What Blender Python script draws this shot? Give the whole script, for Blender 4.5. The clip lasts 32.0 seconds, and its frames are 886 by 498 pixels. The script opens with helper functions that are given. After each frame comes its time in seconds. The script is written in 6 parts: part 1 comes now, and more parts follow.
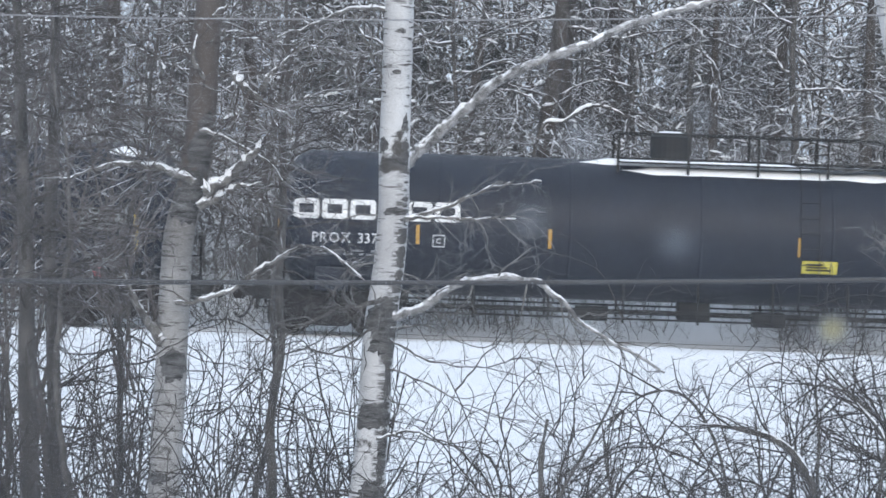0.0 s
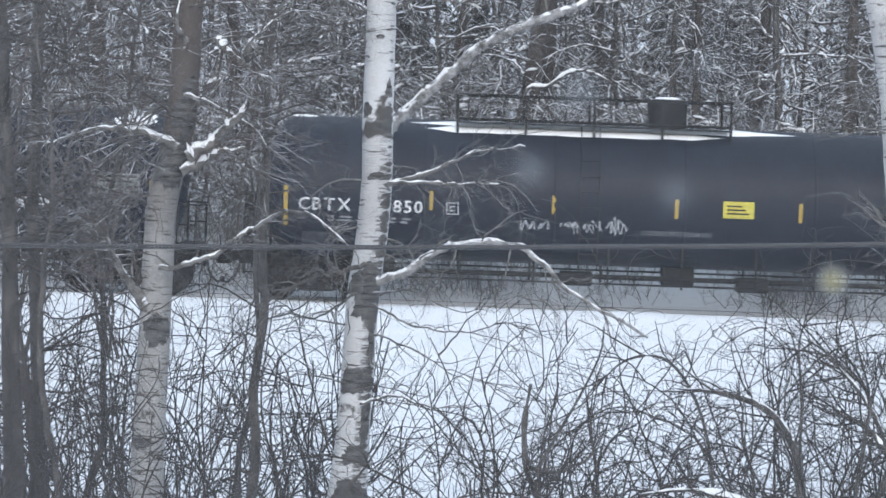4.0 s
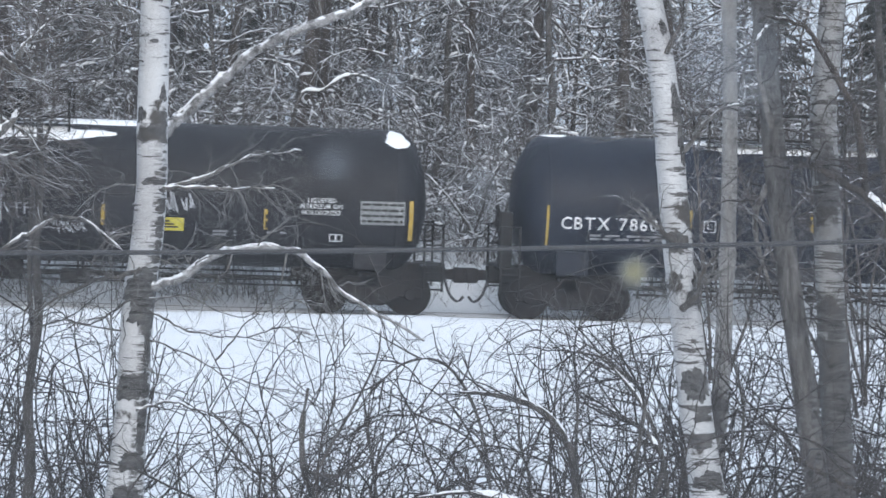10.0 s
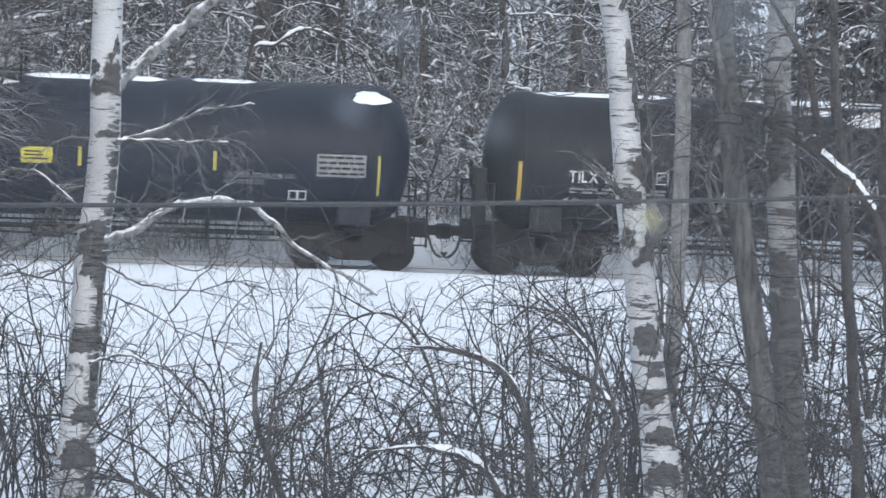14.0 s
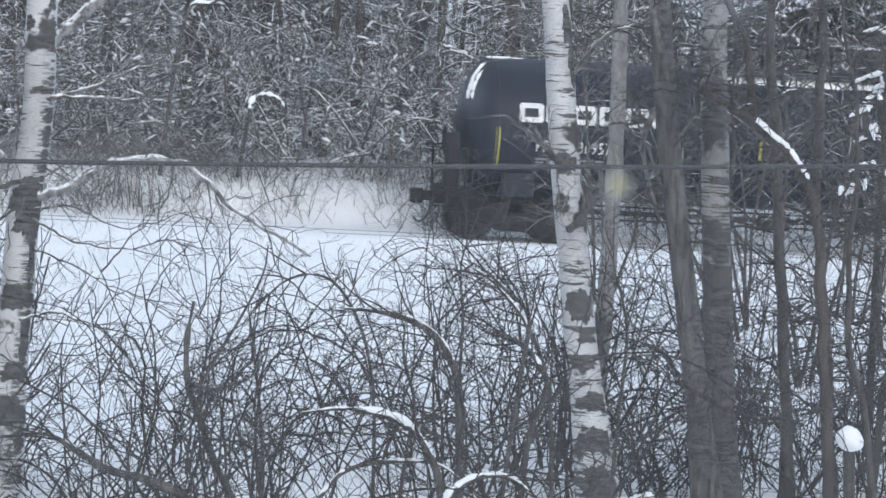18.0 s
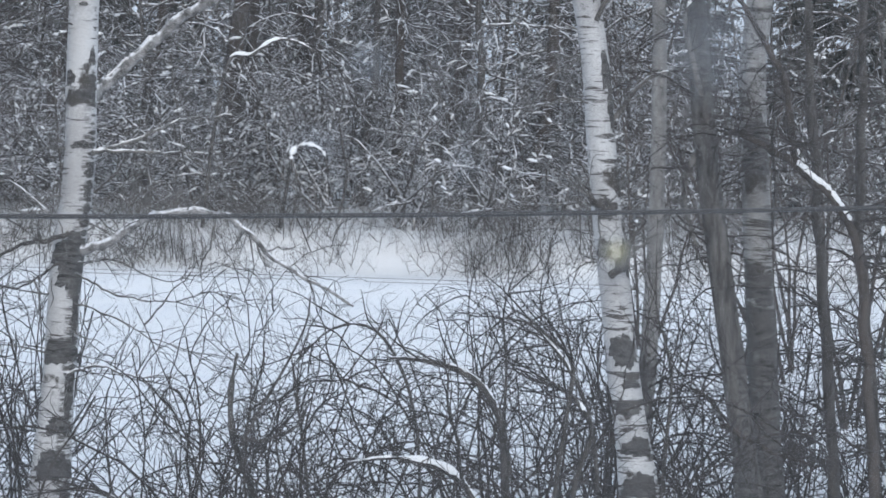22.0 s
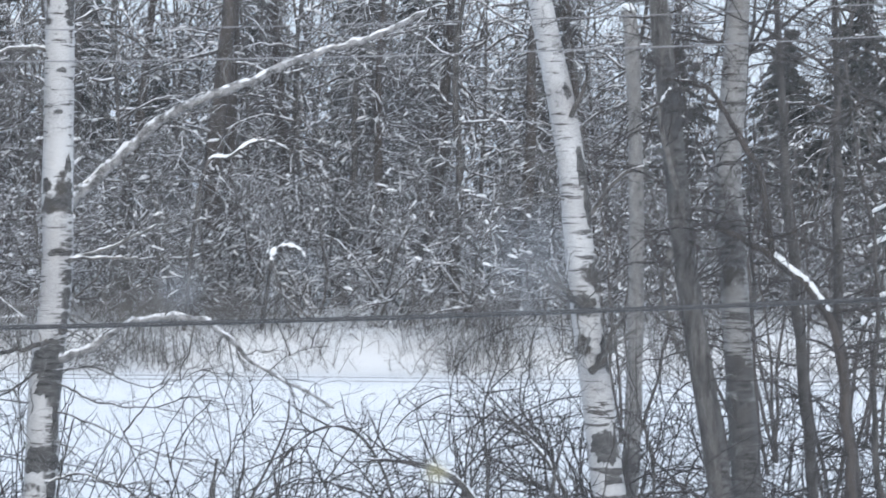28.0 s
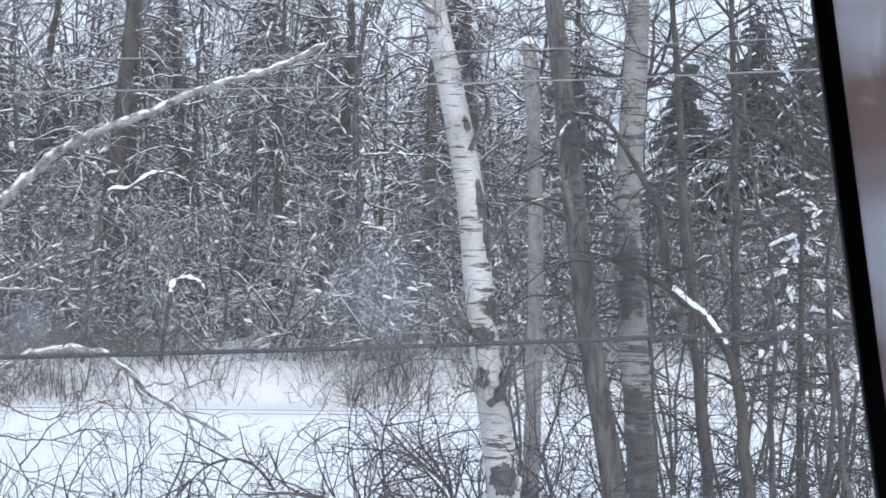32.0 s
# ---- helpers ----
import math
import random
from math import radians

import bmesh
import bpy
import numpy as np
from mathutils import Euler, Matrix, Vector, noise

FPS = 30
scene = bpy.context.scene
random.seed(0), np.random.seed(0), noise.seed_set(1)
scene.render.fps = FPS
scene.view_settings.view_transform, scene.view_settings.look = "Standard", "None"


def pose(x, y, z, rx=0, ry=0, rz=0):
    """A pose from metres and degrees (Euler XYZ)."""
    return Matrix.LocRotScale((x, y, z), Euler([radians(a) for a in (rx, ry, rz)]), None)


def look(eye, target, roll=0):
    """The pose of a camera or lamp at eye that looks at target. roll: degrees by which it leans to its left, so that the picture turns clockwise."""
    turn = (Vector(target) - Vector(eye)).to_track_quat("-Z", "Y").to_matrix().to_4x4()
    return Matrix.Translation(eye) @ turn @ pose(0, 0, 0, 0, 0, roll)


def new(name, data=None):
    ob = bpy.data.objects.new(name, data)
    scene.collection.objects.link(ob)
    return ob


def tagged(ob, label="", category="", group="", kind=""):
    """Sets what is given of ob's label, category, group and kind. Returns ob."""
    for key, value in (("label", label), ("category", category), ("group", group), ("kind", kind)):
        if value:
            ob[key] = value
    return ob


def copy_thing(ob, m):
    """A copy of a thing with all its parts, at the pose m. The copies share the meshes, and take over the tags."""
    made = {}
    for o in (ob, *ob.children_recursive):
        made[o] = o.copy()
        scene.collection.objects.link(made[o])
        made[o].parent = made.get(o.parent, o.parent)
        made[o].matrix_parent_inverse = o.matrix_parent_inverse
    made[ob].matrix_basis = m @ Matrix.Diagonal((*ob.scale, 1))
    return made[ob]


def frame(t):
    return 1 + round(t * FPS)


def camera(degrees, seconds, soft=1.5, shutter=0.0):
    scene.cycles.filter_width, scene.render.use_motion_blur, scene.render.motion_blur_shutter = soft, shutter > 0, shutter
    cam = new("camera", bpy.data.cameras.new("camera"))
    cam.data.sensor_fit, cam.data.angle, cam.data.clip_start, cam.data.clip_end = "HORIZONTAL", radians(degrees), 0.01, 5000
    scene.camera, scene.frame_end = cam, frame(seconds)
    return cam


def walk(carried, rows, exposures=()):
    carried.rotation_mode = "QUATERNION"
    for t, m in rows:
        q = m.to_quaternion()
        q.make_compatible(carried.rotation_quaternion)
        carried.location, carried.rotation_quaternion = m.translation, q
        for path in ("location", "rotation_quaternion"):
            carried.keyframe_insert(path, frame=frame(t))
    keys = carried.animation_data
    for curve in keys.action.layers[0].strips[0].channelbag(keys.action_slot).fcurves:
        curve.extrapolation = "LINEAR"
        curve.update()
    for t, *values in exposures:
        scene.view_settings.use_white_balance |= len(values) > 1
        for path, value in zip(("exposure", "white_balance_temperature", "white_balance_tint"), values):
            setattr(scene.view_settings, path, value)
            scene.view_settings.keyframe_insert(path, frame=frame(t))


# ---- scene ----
# ---- camera and path ----
cam = camera(17.83, 32.0, soft=1.6, shutter=0.22)
# seconds, place, turn in degrees
PATH = [
    (0, 0.0049, -0.0000, 3.4996, 88.533, -1.998, 0.051),
    (0.5, 0.0042, -0.0000, 3.4996, 88.622, -2.158, -0.109),
    (1, 0.0036, -0.0000, 3.4997, 88.692, -2.122, -0.236),
    (1.5, 0.0025, -0.0001, 3.4980, 88.715, -2.127, -0.311),
    (2, 0.0015, -0.0001, 3.4964, 88.574, -2.185, -0.295),
    (2.5, 0.0020, -0.0001, 3.4968, 88.412, -1.991, -0.356),
    (4.5, 0.0019, -0.0001, 3.4969, 87.770, -2.061, -0.278),
    (5, 0.0025, -0.0001, 3.4962, 87.949, -2.120, -0.617),
    (5.5, 0.0027, -0.0001, 3.4963, 88.505, -1.947, -2.737),
    (6, 0.0024, -0.0001, 3.4968, 88.766, -1.670, -4.565),
    (6.5, 0.0032, -0.0001, 3.4960, 88.740, -1.564, -5.087),
    (7, 0.0027, -0.0001, 3.4946, 88.690, -1.570, -5.124),
    (7.5, 0.0020, -0.0001, 3.4968, 88.553, -1.624, -5.064),
    (8, 0.0020, -0.0001, 3.4952, 88.347, -1.602, -4.994),
    (8.5, -0.0010, -0.0002, 3.4939, 88.256, -1.592, -4.905),
    (9, -0.0021, -0.0001, 3.4952, 88.135, -1.683, -4.619),
    (9.5, -0.0009, -0.0001, 3.4951, 88.124, -1.711, -4.654),
    (10, -0.0031, -0.0001, 3.4948, 88.082, -1.826, -4.855),
    (10.5, -0.0027, -0.0001, 3.4949, 88.128, -2.172, -5.071),
    (11, -0.0025, -0.0001, 3.4959, 88.187, -2.439, -5.277),
    (11.5, -0.0036, -0.0001, 3.4958, 88.244, -2.444, -5.423),
    (12, -0.0024, -0.0001, 3.4949, 88.180, -2.398, -5.477),
    (12.5, -0.0054, -0.0001, 3.4944, 87.970, -2.384, -4.998),
    (13, -0.0085, -0.0002, 3.4938, 87.744, -2.171, -4.868),
    (13.5, -0.0116, -0.0002, 3.4933, 87.422, -2.310, -5.222),
    (14, -0.0147, -0.0002, 3.4928, 87.200, -2.177, -5.815),
    (14.5, -0.0153, -0.0002, 3.4938, 87.080, -2.343, -6.103),
    (16.5, -0.0125, -0.0002, 3.4921, 86.731, -2.978, -6.603),
    (17, -0.0170, -0.0002, 3.4934, 86.618, -3.151, -6.765),
    (17.5, -0.0190, -0.0002, 3.4930, 86.537, -3.026, -6.956),
    (18, -0.0210, -0.0002, 3.4926, 86.506, -3.182, -7.127),
    (18.5, -0.0194, -0.0002, 3.4919, 86.465, -3.331, -7.281),
    (19, -0.0178, -0.0002, 3.4913, 86.368, -3.170, -7.396),
    (19.5, -0.0170, -0.0002, 3.4922, 86.301, -2.884, -7.384),
    (20, -0.0162, -0.0002, 3.4931, 86.175, -2.799, -7.326),
    (20.5, -0.0154, -0.0002, 3.4941, 86.059, -2.867, -7.265),
    (21, -0.0146, -0.0001, 3.4950, 85.940, -2.834, -7.343),
    (21.5, -0.0138, -0.0001, 3.4960, 86.498, -2.506, -7.213),
    (22, -0.0130, -0.0001, 3.4969, 87.428, -2.185, -6.301),
    (22.5, -0.0122, -0.0001, 3.4978, 87.706, -2.028, -6.046),
    (23, -0.0114, -0.0000, 3.4988, 87.751, -2.218, -5.617),
    (23.5, -0.0086, 0.0000, 3.5009, 87.856, -2.138, -5.311),
    (24, -0.0059, 0.0001, 3.5030, 88.124, -1.704, -5.058),
    (24.5, -0.0031, 0.0001, 3.5052, 88.150, -1.564, -4.830),
    (26.5, 0.0079, 0.0004, 3.5137, 89.551, -0.811, -6.741),
    (27, 0.0107, 0.0004, 3.5158, 90.266, -0.596, -6.992),
    (27.5, 0.0134, 0.0005, 3.5179, 90.478, -1.091, -7.314),
    (28, 0.0162, 0.0005, 3.5201, 89.398, -0.963, -6.695),
    (28.5, 0.0159, 0.0005, 3.5204, 88.686, -1.095, -4.782),
    (29, 0.0159, 0.0005, 3.5207, 88.794, -1.244, -4.941),
    (29.5, 0.0162, 0.0005, 3.5208, 89.078, -1.404, -6.281),
    (30, 0.0161, 0.0005, 3.5208, 89.296, -1.340, -7.229),
    (30.5, 0.0161, 0.0005, 3.5207, 89.512, -1.557, -7.552),
    (31, 0.0161, 0.0005, 3.5206, 89.746, -1.706, -7.806),
    (31.5, 0.0171, 0.0005, 3.5206, 89.901, -1.435, -8.142),
    (32, 0.0251, 0.0005, 3.5206, 90.095, -1.130, -8.718),
]
walk(cam, [(t, pose(x, y, z, rx, ry, rz)) for t, x, y, z, rx, ry, rz in PATH],
     [(0, 0.5), (14, 0.46), (18, 0.37), (23, 0.23), (24.5, 0.26), (27, 0.44), (28.3, 0.5), (29.5, 0.28), (31, 0.46), (32, 0.58)])

# ---- sky and light: overcast winter day ----
world = bpy.data.worlds.new("overcast_sky")
scene.world = world
world.use_nodes = True
wn, wl = world.node_tree.nodes, world.node_tree.links
wn.clear()
w_sky = wn.new("ShaderNodeTexSky")
w_sky.sky_type = "NISHITA"
w_sky.sun_disc = False
w_sky.sun_elevation, w_sky.sun_rotation = radians(22), radians(187)
w_sky.dust_density, w_sky.air_density = 4.0, 1.0
w_gain = wn.new("ShaderNodeVectorMath")
w_gain.operation = "SCALE"
w_gain.inputs["Scale"].default_value = 0.10
w_mix = wn.new("ShaderNodeMix")
w_mix.data_type = "RGBA"
w_mix.inputs[0].default_value = 0.75
w_mix.inputs[7].default_value = (0.722, 0.843, 1.02, 1)
w_bg = wn.new("ShaderNodeBackground")
w_bg.inputs["Strength"].default_value = 1.0
w_out = wn.new("ShaderNodeOutputWorld")
wl.new(w_sky.outputs[0], w_gain.inputs[0])
wl.new(w_gain.outputs[0], w_mix.inputs[6])
wl.new(w_mix.outputs[2], w_bg.inputs[0])
wl.new(w_bg.outputs[0], w_out.inputs[0])
sun_data = bpy.data.lights.new("sun", "SUN")
sun_data.energy, sun_data.angle, sun_data.color = 0.8, radians(40), (1.0, 0.97, 0.93)
sun = new("sun", sun_data)
sun.matrix_world = look((10, -60, 32), (0, 20, 0))


# ---- materials ----
def material(name, rough=0.8, metal=0.0):
    m = bpy.data.materials.new(name)
    m.use_nodes = True
    b = m.node_tree.nodes["Principled BSDF"]
    b.inputs["Roughness"].default_value, b.inputs["Metallic"].default_value = rough, metal
    return m, m.node_tree.nodes, m.node_tree.links, b


def ramp(nodes, stops, interp="LINEAR"):
    r = nodes.new("ShaderNodeValToRGB")
    r.color_ramp.interpolation = interp
    e = r.color_ramp.elements
    while len(e) < len(stops):
        e.new(0.5)
    for k, (pos, col) in enumerate(stops):
        e[k].position = pos
        e[k].color = (*col, 1) if len(col) == 3 else col
    return r


def noise_node(nodes, links, scale, detail=4.0, stretch=(1, 1, 1), space="Object", rough=0.55):
    co = nodes.new("ShaderNodeTexCoord")
    mp = nodes.new("ShaderNodeMapping")
    mp.inputs["Scale"].default_value = stretch
    nz = nodes.new("ShaderNodeTexNoise")
    nz.inputs["Scale"].default_value, nz.inputs["Detail"].default_value, nz.inputs["Roughness"].default_value = scale, detail, rough
    links.new(co.outputs[space], mp.inputs[0])
    links.new(mp.outputs[0], nz.inputs["Vector"])
    return nz


def bump(nodes, links, bsdf, source, strength=0.3, distance=0.01):
    b = nodes.new("ShaderNodeBump")
    b.inputs["Strength"].default_value, b.inputs["Distance"].default_value = strength, distance
    links.new(source, b.inputs["Height"])
    links.new(b.outputs[0], bsdf.inputs["Normal"])


def mix_color(nodes, links, fac, a, b, blend="MIX"):
    m = nodes.new("ShaderNodeMix")
    m.data_type, m.blend_type = "RGBA", blend
    for slot, v in ((0, fac), (6, a), (7, b)):
        if isinstance(v, bpy.types.NodeSocket):
            links.new(v, m.inputs[slot])
        else:
            m.inputs[slot].default_value = v if slot == 0 else (*v, 1)
    return m.outputs[2]


def mottled(name, dark, light, scale, rough=0.8, metal=0.0, relief=0.3, distance=0.005, fine=7.0, stretch=(1, 1, 1), space="Object"):
    """A surface with stains at a large scale and grain at a small one."""
    m, n, l, b = material(name, rough, metal)
    big = noise_node(n, l, scale, 3, stretch, space)
    small = noise_node(n, l, scale * fine, 5, stretch, space)
    r1 = ramp(n, [(0.3, dark), (0.7, light)])
    l.new(big.outputs[0], r1.inputs[0])
    r2 = ramp(n, [(0.25, (0.6, 0.6, 0.6)), (0.75, (1.25, 1.25, 1.25))])
    l.new(small.outputs[0], r2.inputs[0])
    l.new(mix_color(n, l, 1.0, r1.outputs[0], r2.outputs[0], "MULTIPLY"), b.inputs["Base Color"])
    bump(n, l, b, small.outputs[0], relief, distance)
    return m


def math_node(nodes, links, op, a, b=None, c=None):
    k = nodes.new("ShaderNodeMath")
    k.operation = op
    for slot, v in enumerate((a, b, c)):
        if isinstance(v, bpy.types.NodeSocket):
            links.new(v, k.inputs[slot])
        elif v is not None:
            k.inputs[slot].default_value = v
    return k.outputs[0]


def snow_settled(nodes, links, low, high, scale, cover):
    """Mask of snow that lies on upward faces, broken up by noise."""
    geo = nodes.new("ShaderNodeNewGeometry")
    sep = nodes.new("ShaderNodeSeparateXYZ")
    links.new(geo.outputs["Normal"], sep.inputs[0])
    up = nodes.new("ShaderNodeMapRange")
    up.inputs[1].default_value, up.inputs[2].default_value = low, high
    links.new(sep.outputs[2], up.inputs[0])
    nz = noise_node(nodes, links, scale, 2)
    br = nodes.new("ShaderNodeMapRange")
    br.inputs[1].default_value, br.inputs[2].default_value = 1 - cover - 0.06, 1 - cover + 0.06
    links.new(nz.outputs[0], br.inputs[0])
    return math_node(nodes, links, "MULTIPLY", up.outputs[0], br.outputs[0])


def twig_material(name, dark, light, low, high, scale, cover):
    m, n, l, b = material(name, 0.85)
    nz = noise_node(n, l, 14.0, 4)
    r = ramp(n, [(0.35, dark), (0.65, light)])
    l.new(nz.outputs[0], r.inputs[0])
    mask = snow_settled(n, l, low, high, scale, cover)
    l.new(mix_color(n, l, mask, r.outputs[0], (0.84, 0.86, 0.9)), b.inputs["Base Color"])
    return m


def birch_bark(name, white, grey, marks, bare=None, stripe=None, bands=0.62, foot=None):
    m, n, l, b = material(name, 0.75)
    tone = noise_node(n, l, 2.2, 4)
    r = ramp(n, [(0.32, grey), (0.62, white)])
    l.new(tone.outputs[0], r.inputs[0])
    # dark dashes that run round the trunk
    dash = noise_node(n, l, 9.0, 3, (0.55, 0.55, 5.5))
    rd = ramp(n, [(marks, (0, 0, 0)), (marks + 0.05, (1, 1, 1))])
    l.new(dash.outputs[0], rd.inputs[0])
    # black rough patches
    patch = noise_node(n, l, 2.6, 4, (1.0, 1.0, 0.9))
    rp = ramp(n, [(0.60, (0, 0, 0)), (0.64, (1, 1, 1))])
    l.new(patch.outputs[0], rp.inputs[0])
    c1 = mix_color(n, l, rd.outputs[0], r.outputs[0], (0.075, 0.07, 0.065))
    c2 = mix_color(n, l, rp.outputs[0], c1, (0.06, 0.055, 0.05))
    # broad dark bands of scaly bark
    band = noise_node(n, l, 3.4, 5, (0.4, 0.4, 3.2), rough=0.7)
    rb = ramp(n, [(bands, (0, 0, 0)), (bands + 0.03, (1, 1, 1))])
    ring = band.outputs[0]
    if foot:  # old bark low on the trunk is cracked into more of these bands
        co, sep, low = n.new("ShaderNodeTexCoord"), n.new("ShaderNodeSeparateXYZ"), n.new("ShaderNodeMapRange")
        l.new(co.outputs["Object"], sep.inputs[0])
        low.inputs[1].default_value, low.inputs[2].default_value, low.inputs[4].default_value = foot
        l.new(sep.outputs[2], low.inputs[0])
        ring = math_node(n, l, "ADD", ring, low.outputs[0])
    l.new(ring, rb.inputs[0])
    c2 = mix_color(n, l, rb.outputs[0], c2, (0.085, 0.082, 0.08))
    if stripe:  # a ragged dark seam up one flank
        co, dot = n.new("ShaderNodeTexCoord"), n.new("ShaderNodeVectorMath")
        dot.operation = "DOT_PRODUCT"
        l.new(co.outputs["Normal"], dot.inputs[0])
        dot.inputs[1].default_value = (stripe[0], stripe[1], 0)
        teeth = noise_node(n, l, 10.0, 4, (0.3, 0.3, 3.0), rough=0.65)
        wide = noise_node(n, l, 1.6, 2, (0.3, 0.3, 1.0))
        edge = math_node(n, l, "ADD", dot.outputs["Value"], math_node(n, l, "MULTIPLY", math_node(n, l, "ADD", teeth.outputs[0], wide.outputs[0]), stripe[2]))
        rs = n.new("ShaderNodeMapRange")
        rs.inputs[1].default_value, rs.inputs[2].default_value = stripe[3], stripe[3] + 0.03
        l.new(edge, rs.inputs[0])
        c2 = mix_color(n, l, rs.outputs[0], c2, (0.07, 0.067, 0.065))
        # a ladder of short dark dashes beside the seam
        rung = n.new("ShaderNodeVectorMath")
        rung.operation = "DOT_PRODUCT"
        l.new(co.outputs["Normal"], rung.inputs[0])
        rung.inputs[1].default_value = (0.42, -0.9, 0)
        near, cut = n.new("ShaderNodeMapRange"), n.new("ShaderNodeMapRange")
        near.inputs[1].default_value, near.inputs[2].default_value = 0.93, 0.985
        l.new(rung.outputs["Value"], near.inputs[0])
        steps = noise_node(n, l, 16.0, 2, (0.25, 0.25, 3.2))
        cut.inputs[1].default_value, cut.inputs[2].default_value = 0.47, 0.53
        l.new(steps.outputs[0], cut.inputs[0])
        tall, reach = n.new("ShaderNodeSeparateXYZ"), n.new("ShaderNodeMapRange")
        l.new(co.outputs["Object"], tall.inputs[0])
        reach.inputs[1].default_value, reach.inputs[2].default_value = 3.7, 3.4
        l.new(tall.outputs[2], reach.inputs[0])
        rungs = math_node(n, l, "MULTIPLY", math_node(n, l, "MULTIPLY", near.outputs[0], cut.outputs[0]), reach.outputs[0])
        c2 = mix_color(n, l, rungs, c2, (0.12, 0.117, 0.115))
    if bare:  # above this height the white bark has peeled off
        co, sep, up = n.new("ShaderNodeTexCoord"), n.new("ShaderNodeSeparateXYZ"), n.new("ShaderNodeMapRange")
        l.new(co.outputs["Object"], sep.inputs[0])
        up.inputs[1].default_value, up.inputs[2].default_value = bare
        l.new(math_node(n, l, "ADD", sep.outputs[2], math_node(n, l, "MULTIPLY", tone.outputs[0], 0.9)), up.inputs[0])
        c2 = mix_color(n, l, up.outputs[0], c2, (0.085, 0.07, 0.062))
    fine = noise_node(n, l, 60.0, 3, (1, 1, 2.5))
    rf = ramp(n, [(0.3, (0.75, 0.75, 0.75)), (0.7, (1.1, 1.1, 1.1))])
    l.new(fine.outputs[0], rf.inputs[0])
    l.new(mix_color(n, l, 1.0, c2, rf.outputs[0], "MULTIPLY"), b.inputs["Base Color"])
    bump(n, l, b, dash.outputs[0], 0.5, 0.008)
    return m


def snow_material(name, scale, relief, distance):
    m, n, l, b = material(name, 0.65)
    big = noise_node(n, l, scale, 4)
    r = ramp(n, [(0.3, (0.82, 0.845, 0.875)), (0.7, (0.9, 0.912, 0.926))])
    l.new(big.outputs[0], r.inputs[0])
    l.new(r.outputs[0], b.inputs["Base Color"])
    fine = noise_node(n, l, scale * 9, 5)
    bump(n, l, b, fine.outputs[0], relief, distance)
    return m


M_SNOW = snow_material("ground_snow", 0.8, 0.5, 0.05)


def trackside_grey(m):
    """Snow along the railway, made a little greyer in patches."""
    n, l = m.node_tree.nodes, m.node_tree.links
    b = n["Principled BSDF"]
    clean = b.inputs["Base Color"].links[0].from_socket
    co, sep, out_, back = n.new("ShaderNodeTexCoord"), n.new("ShaderNodeSeparateXYZ"), n.new("ShaderNodeMapRange"), n.new("ShaderNodeMapRange")
    l.new(co.outputs["Object"], sep.inputs[0])
    for k, (a, c) in ((out_, (62.3, 63.6)), (back, (70.0, 66.0))):
        k.inputs[1].default_value, k.inputs[2].default_value = a, c
        l.new(sep.outputs[1], k.inputs[0])
    nz = noise_node(n, l, 0.9, 5, (0.5, 1.6, 1))
    patch = n.new("ShaderNodeMapRange")
    patch.inputs[1].default_value, patch.inputs[2].default_value = 0.3, 0.62
    patch.inputs[3].default_value, patch.inputs[4].default_value = 0.35, 1.0
    l.new(nz.outputs[0], patch.inputs[0])
    mask = math_node(n, l, "MULTIPLY", math_node(n, l, "MULTIPLY", out_.outputs[0], back.outputs[0]), patch.outputs[0])
    l.new(mix_color(n, l, mask, clean, (0.82, 0.835, 0.85)), b.inputs["Base Color"])


trackside_grey(M_SNOW)
M_SNOWCAP = snow_material("settled_snow", 9.0, 0.4, 0.01)
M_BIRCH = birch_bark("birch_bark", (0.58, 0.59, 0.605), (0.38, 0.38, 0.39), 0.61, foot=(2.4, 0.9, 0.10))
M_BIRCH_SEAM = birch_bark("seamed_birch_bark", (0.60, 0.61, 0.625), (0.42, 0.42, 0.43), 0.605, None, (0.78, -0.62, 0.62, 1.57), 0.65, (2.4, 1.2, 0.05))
M_BIRCH_GREY = birch_bark("weathered_birch_bark", (0.33, 0.33, 0.33), (0.17, 0.165, 0.16), 0.56, bands=0.58, foot=(3.2, 1.7, 0.22))
M_BIRCH_DEAD = birch_bark("half_dead_birch_bark", (0.36, 0.355, 0.35), (0.2, 0.195, 0.19), 0.58, (3.2, 3.9))
M_BIRCH_LIMB = twig_material("speckled_birch_limb", (0.075, 0.073, 0.072), (0.34, 0.34, 0.345), 0.15, 0.5, 13.0, 0.5)
M_KNOT = mottled("black_bark_scar", (0.03, 0.029, 0.029), (0.15, 0.148, 0.147), 13.0, 0.9, relief=0.8, distance=0.012, fine=4.0, stretch=(0.5, 0.5, 3.0))
M_BARK = mottled("grey_brown_bark", (0.028, 0.026, 0.025), (0.125, 0.118, 0.112), 12.0, 0.9, relief=0.8, distance=0.012, stretch=(1, 1, 0.35))
M_PALE = mottled("pale_aspen_bark", (0.14, 0.135, 0.13), (0.32, 0.31, 0.298), 4.0, 0.85, relief=0.7, distance=0.008, stretch=(1, 1, 0.35))
M_PALE_BROWN = mottled("brownish_alder_bark", (0.045, 0.042, 0.04), (0.19, 0.182, 0.175), 15.0, 0.92, relief=1.0, distance=0.02, stretch=(1.3, 1.3, 0.3))
M_DARKBARK = mottled("dark_pine_bark", (0.034, 0.03, 0.028), (0.1, 0.086, 0.078), 6.0, 0.95, relief=0.9, distance=0.02, stretch=(1, 1, 0.3))
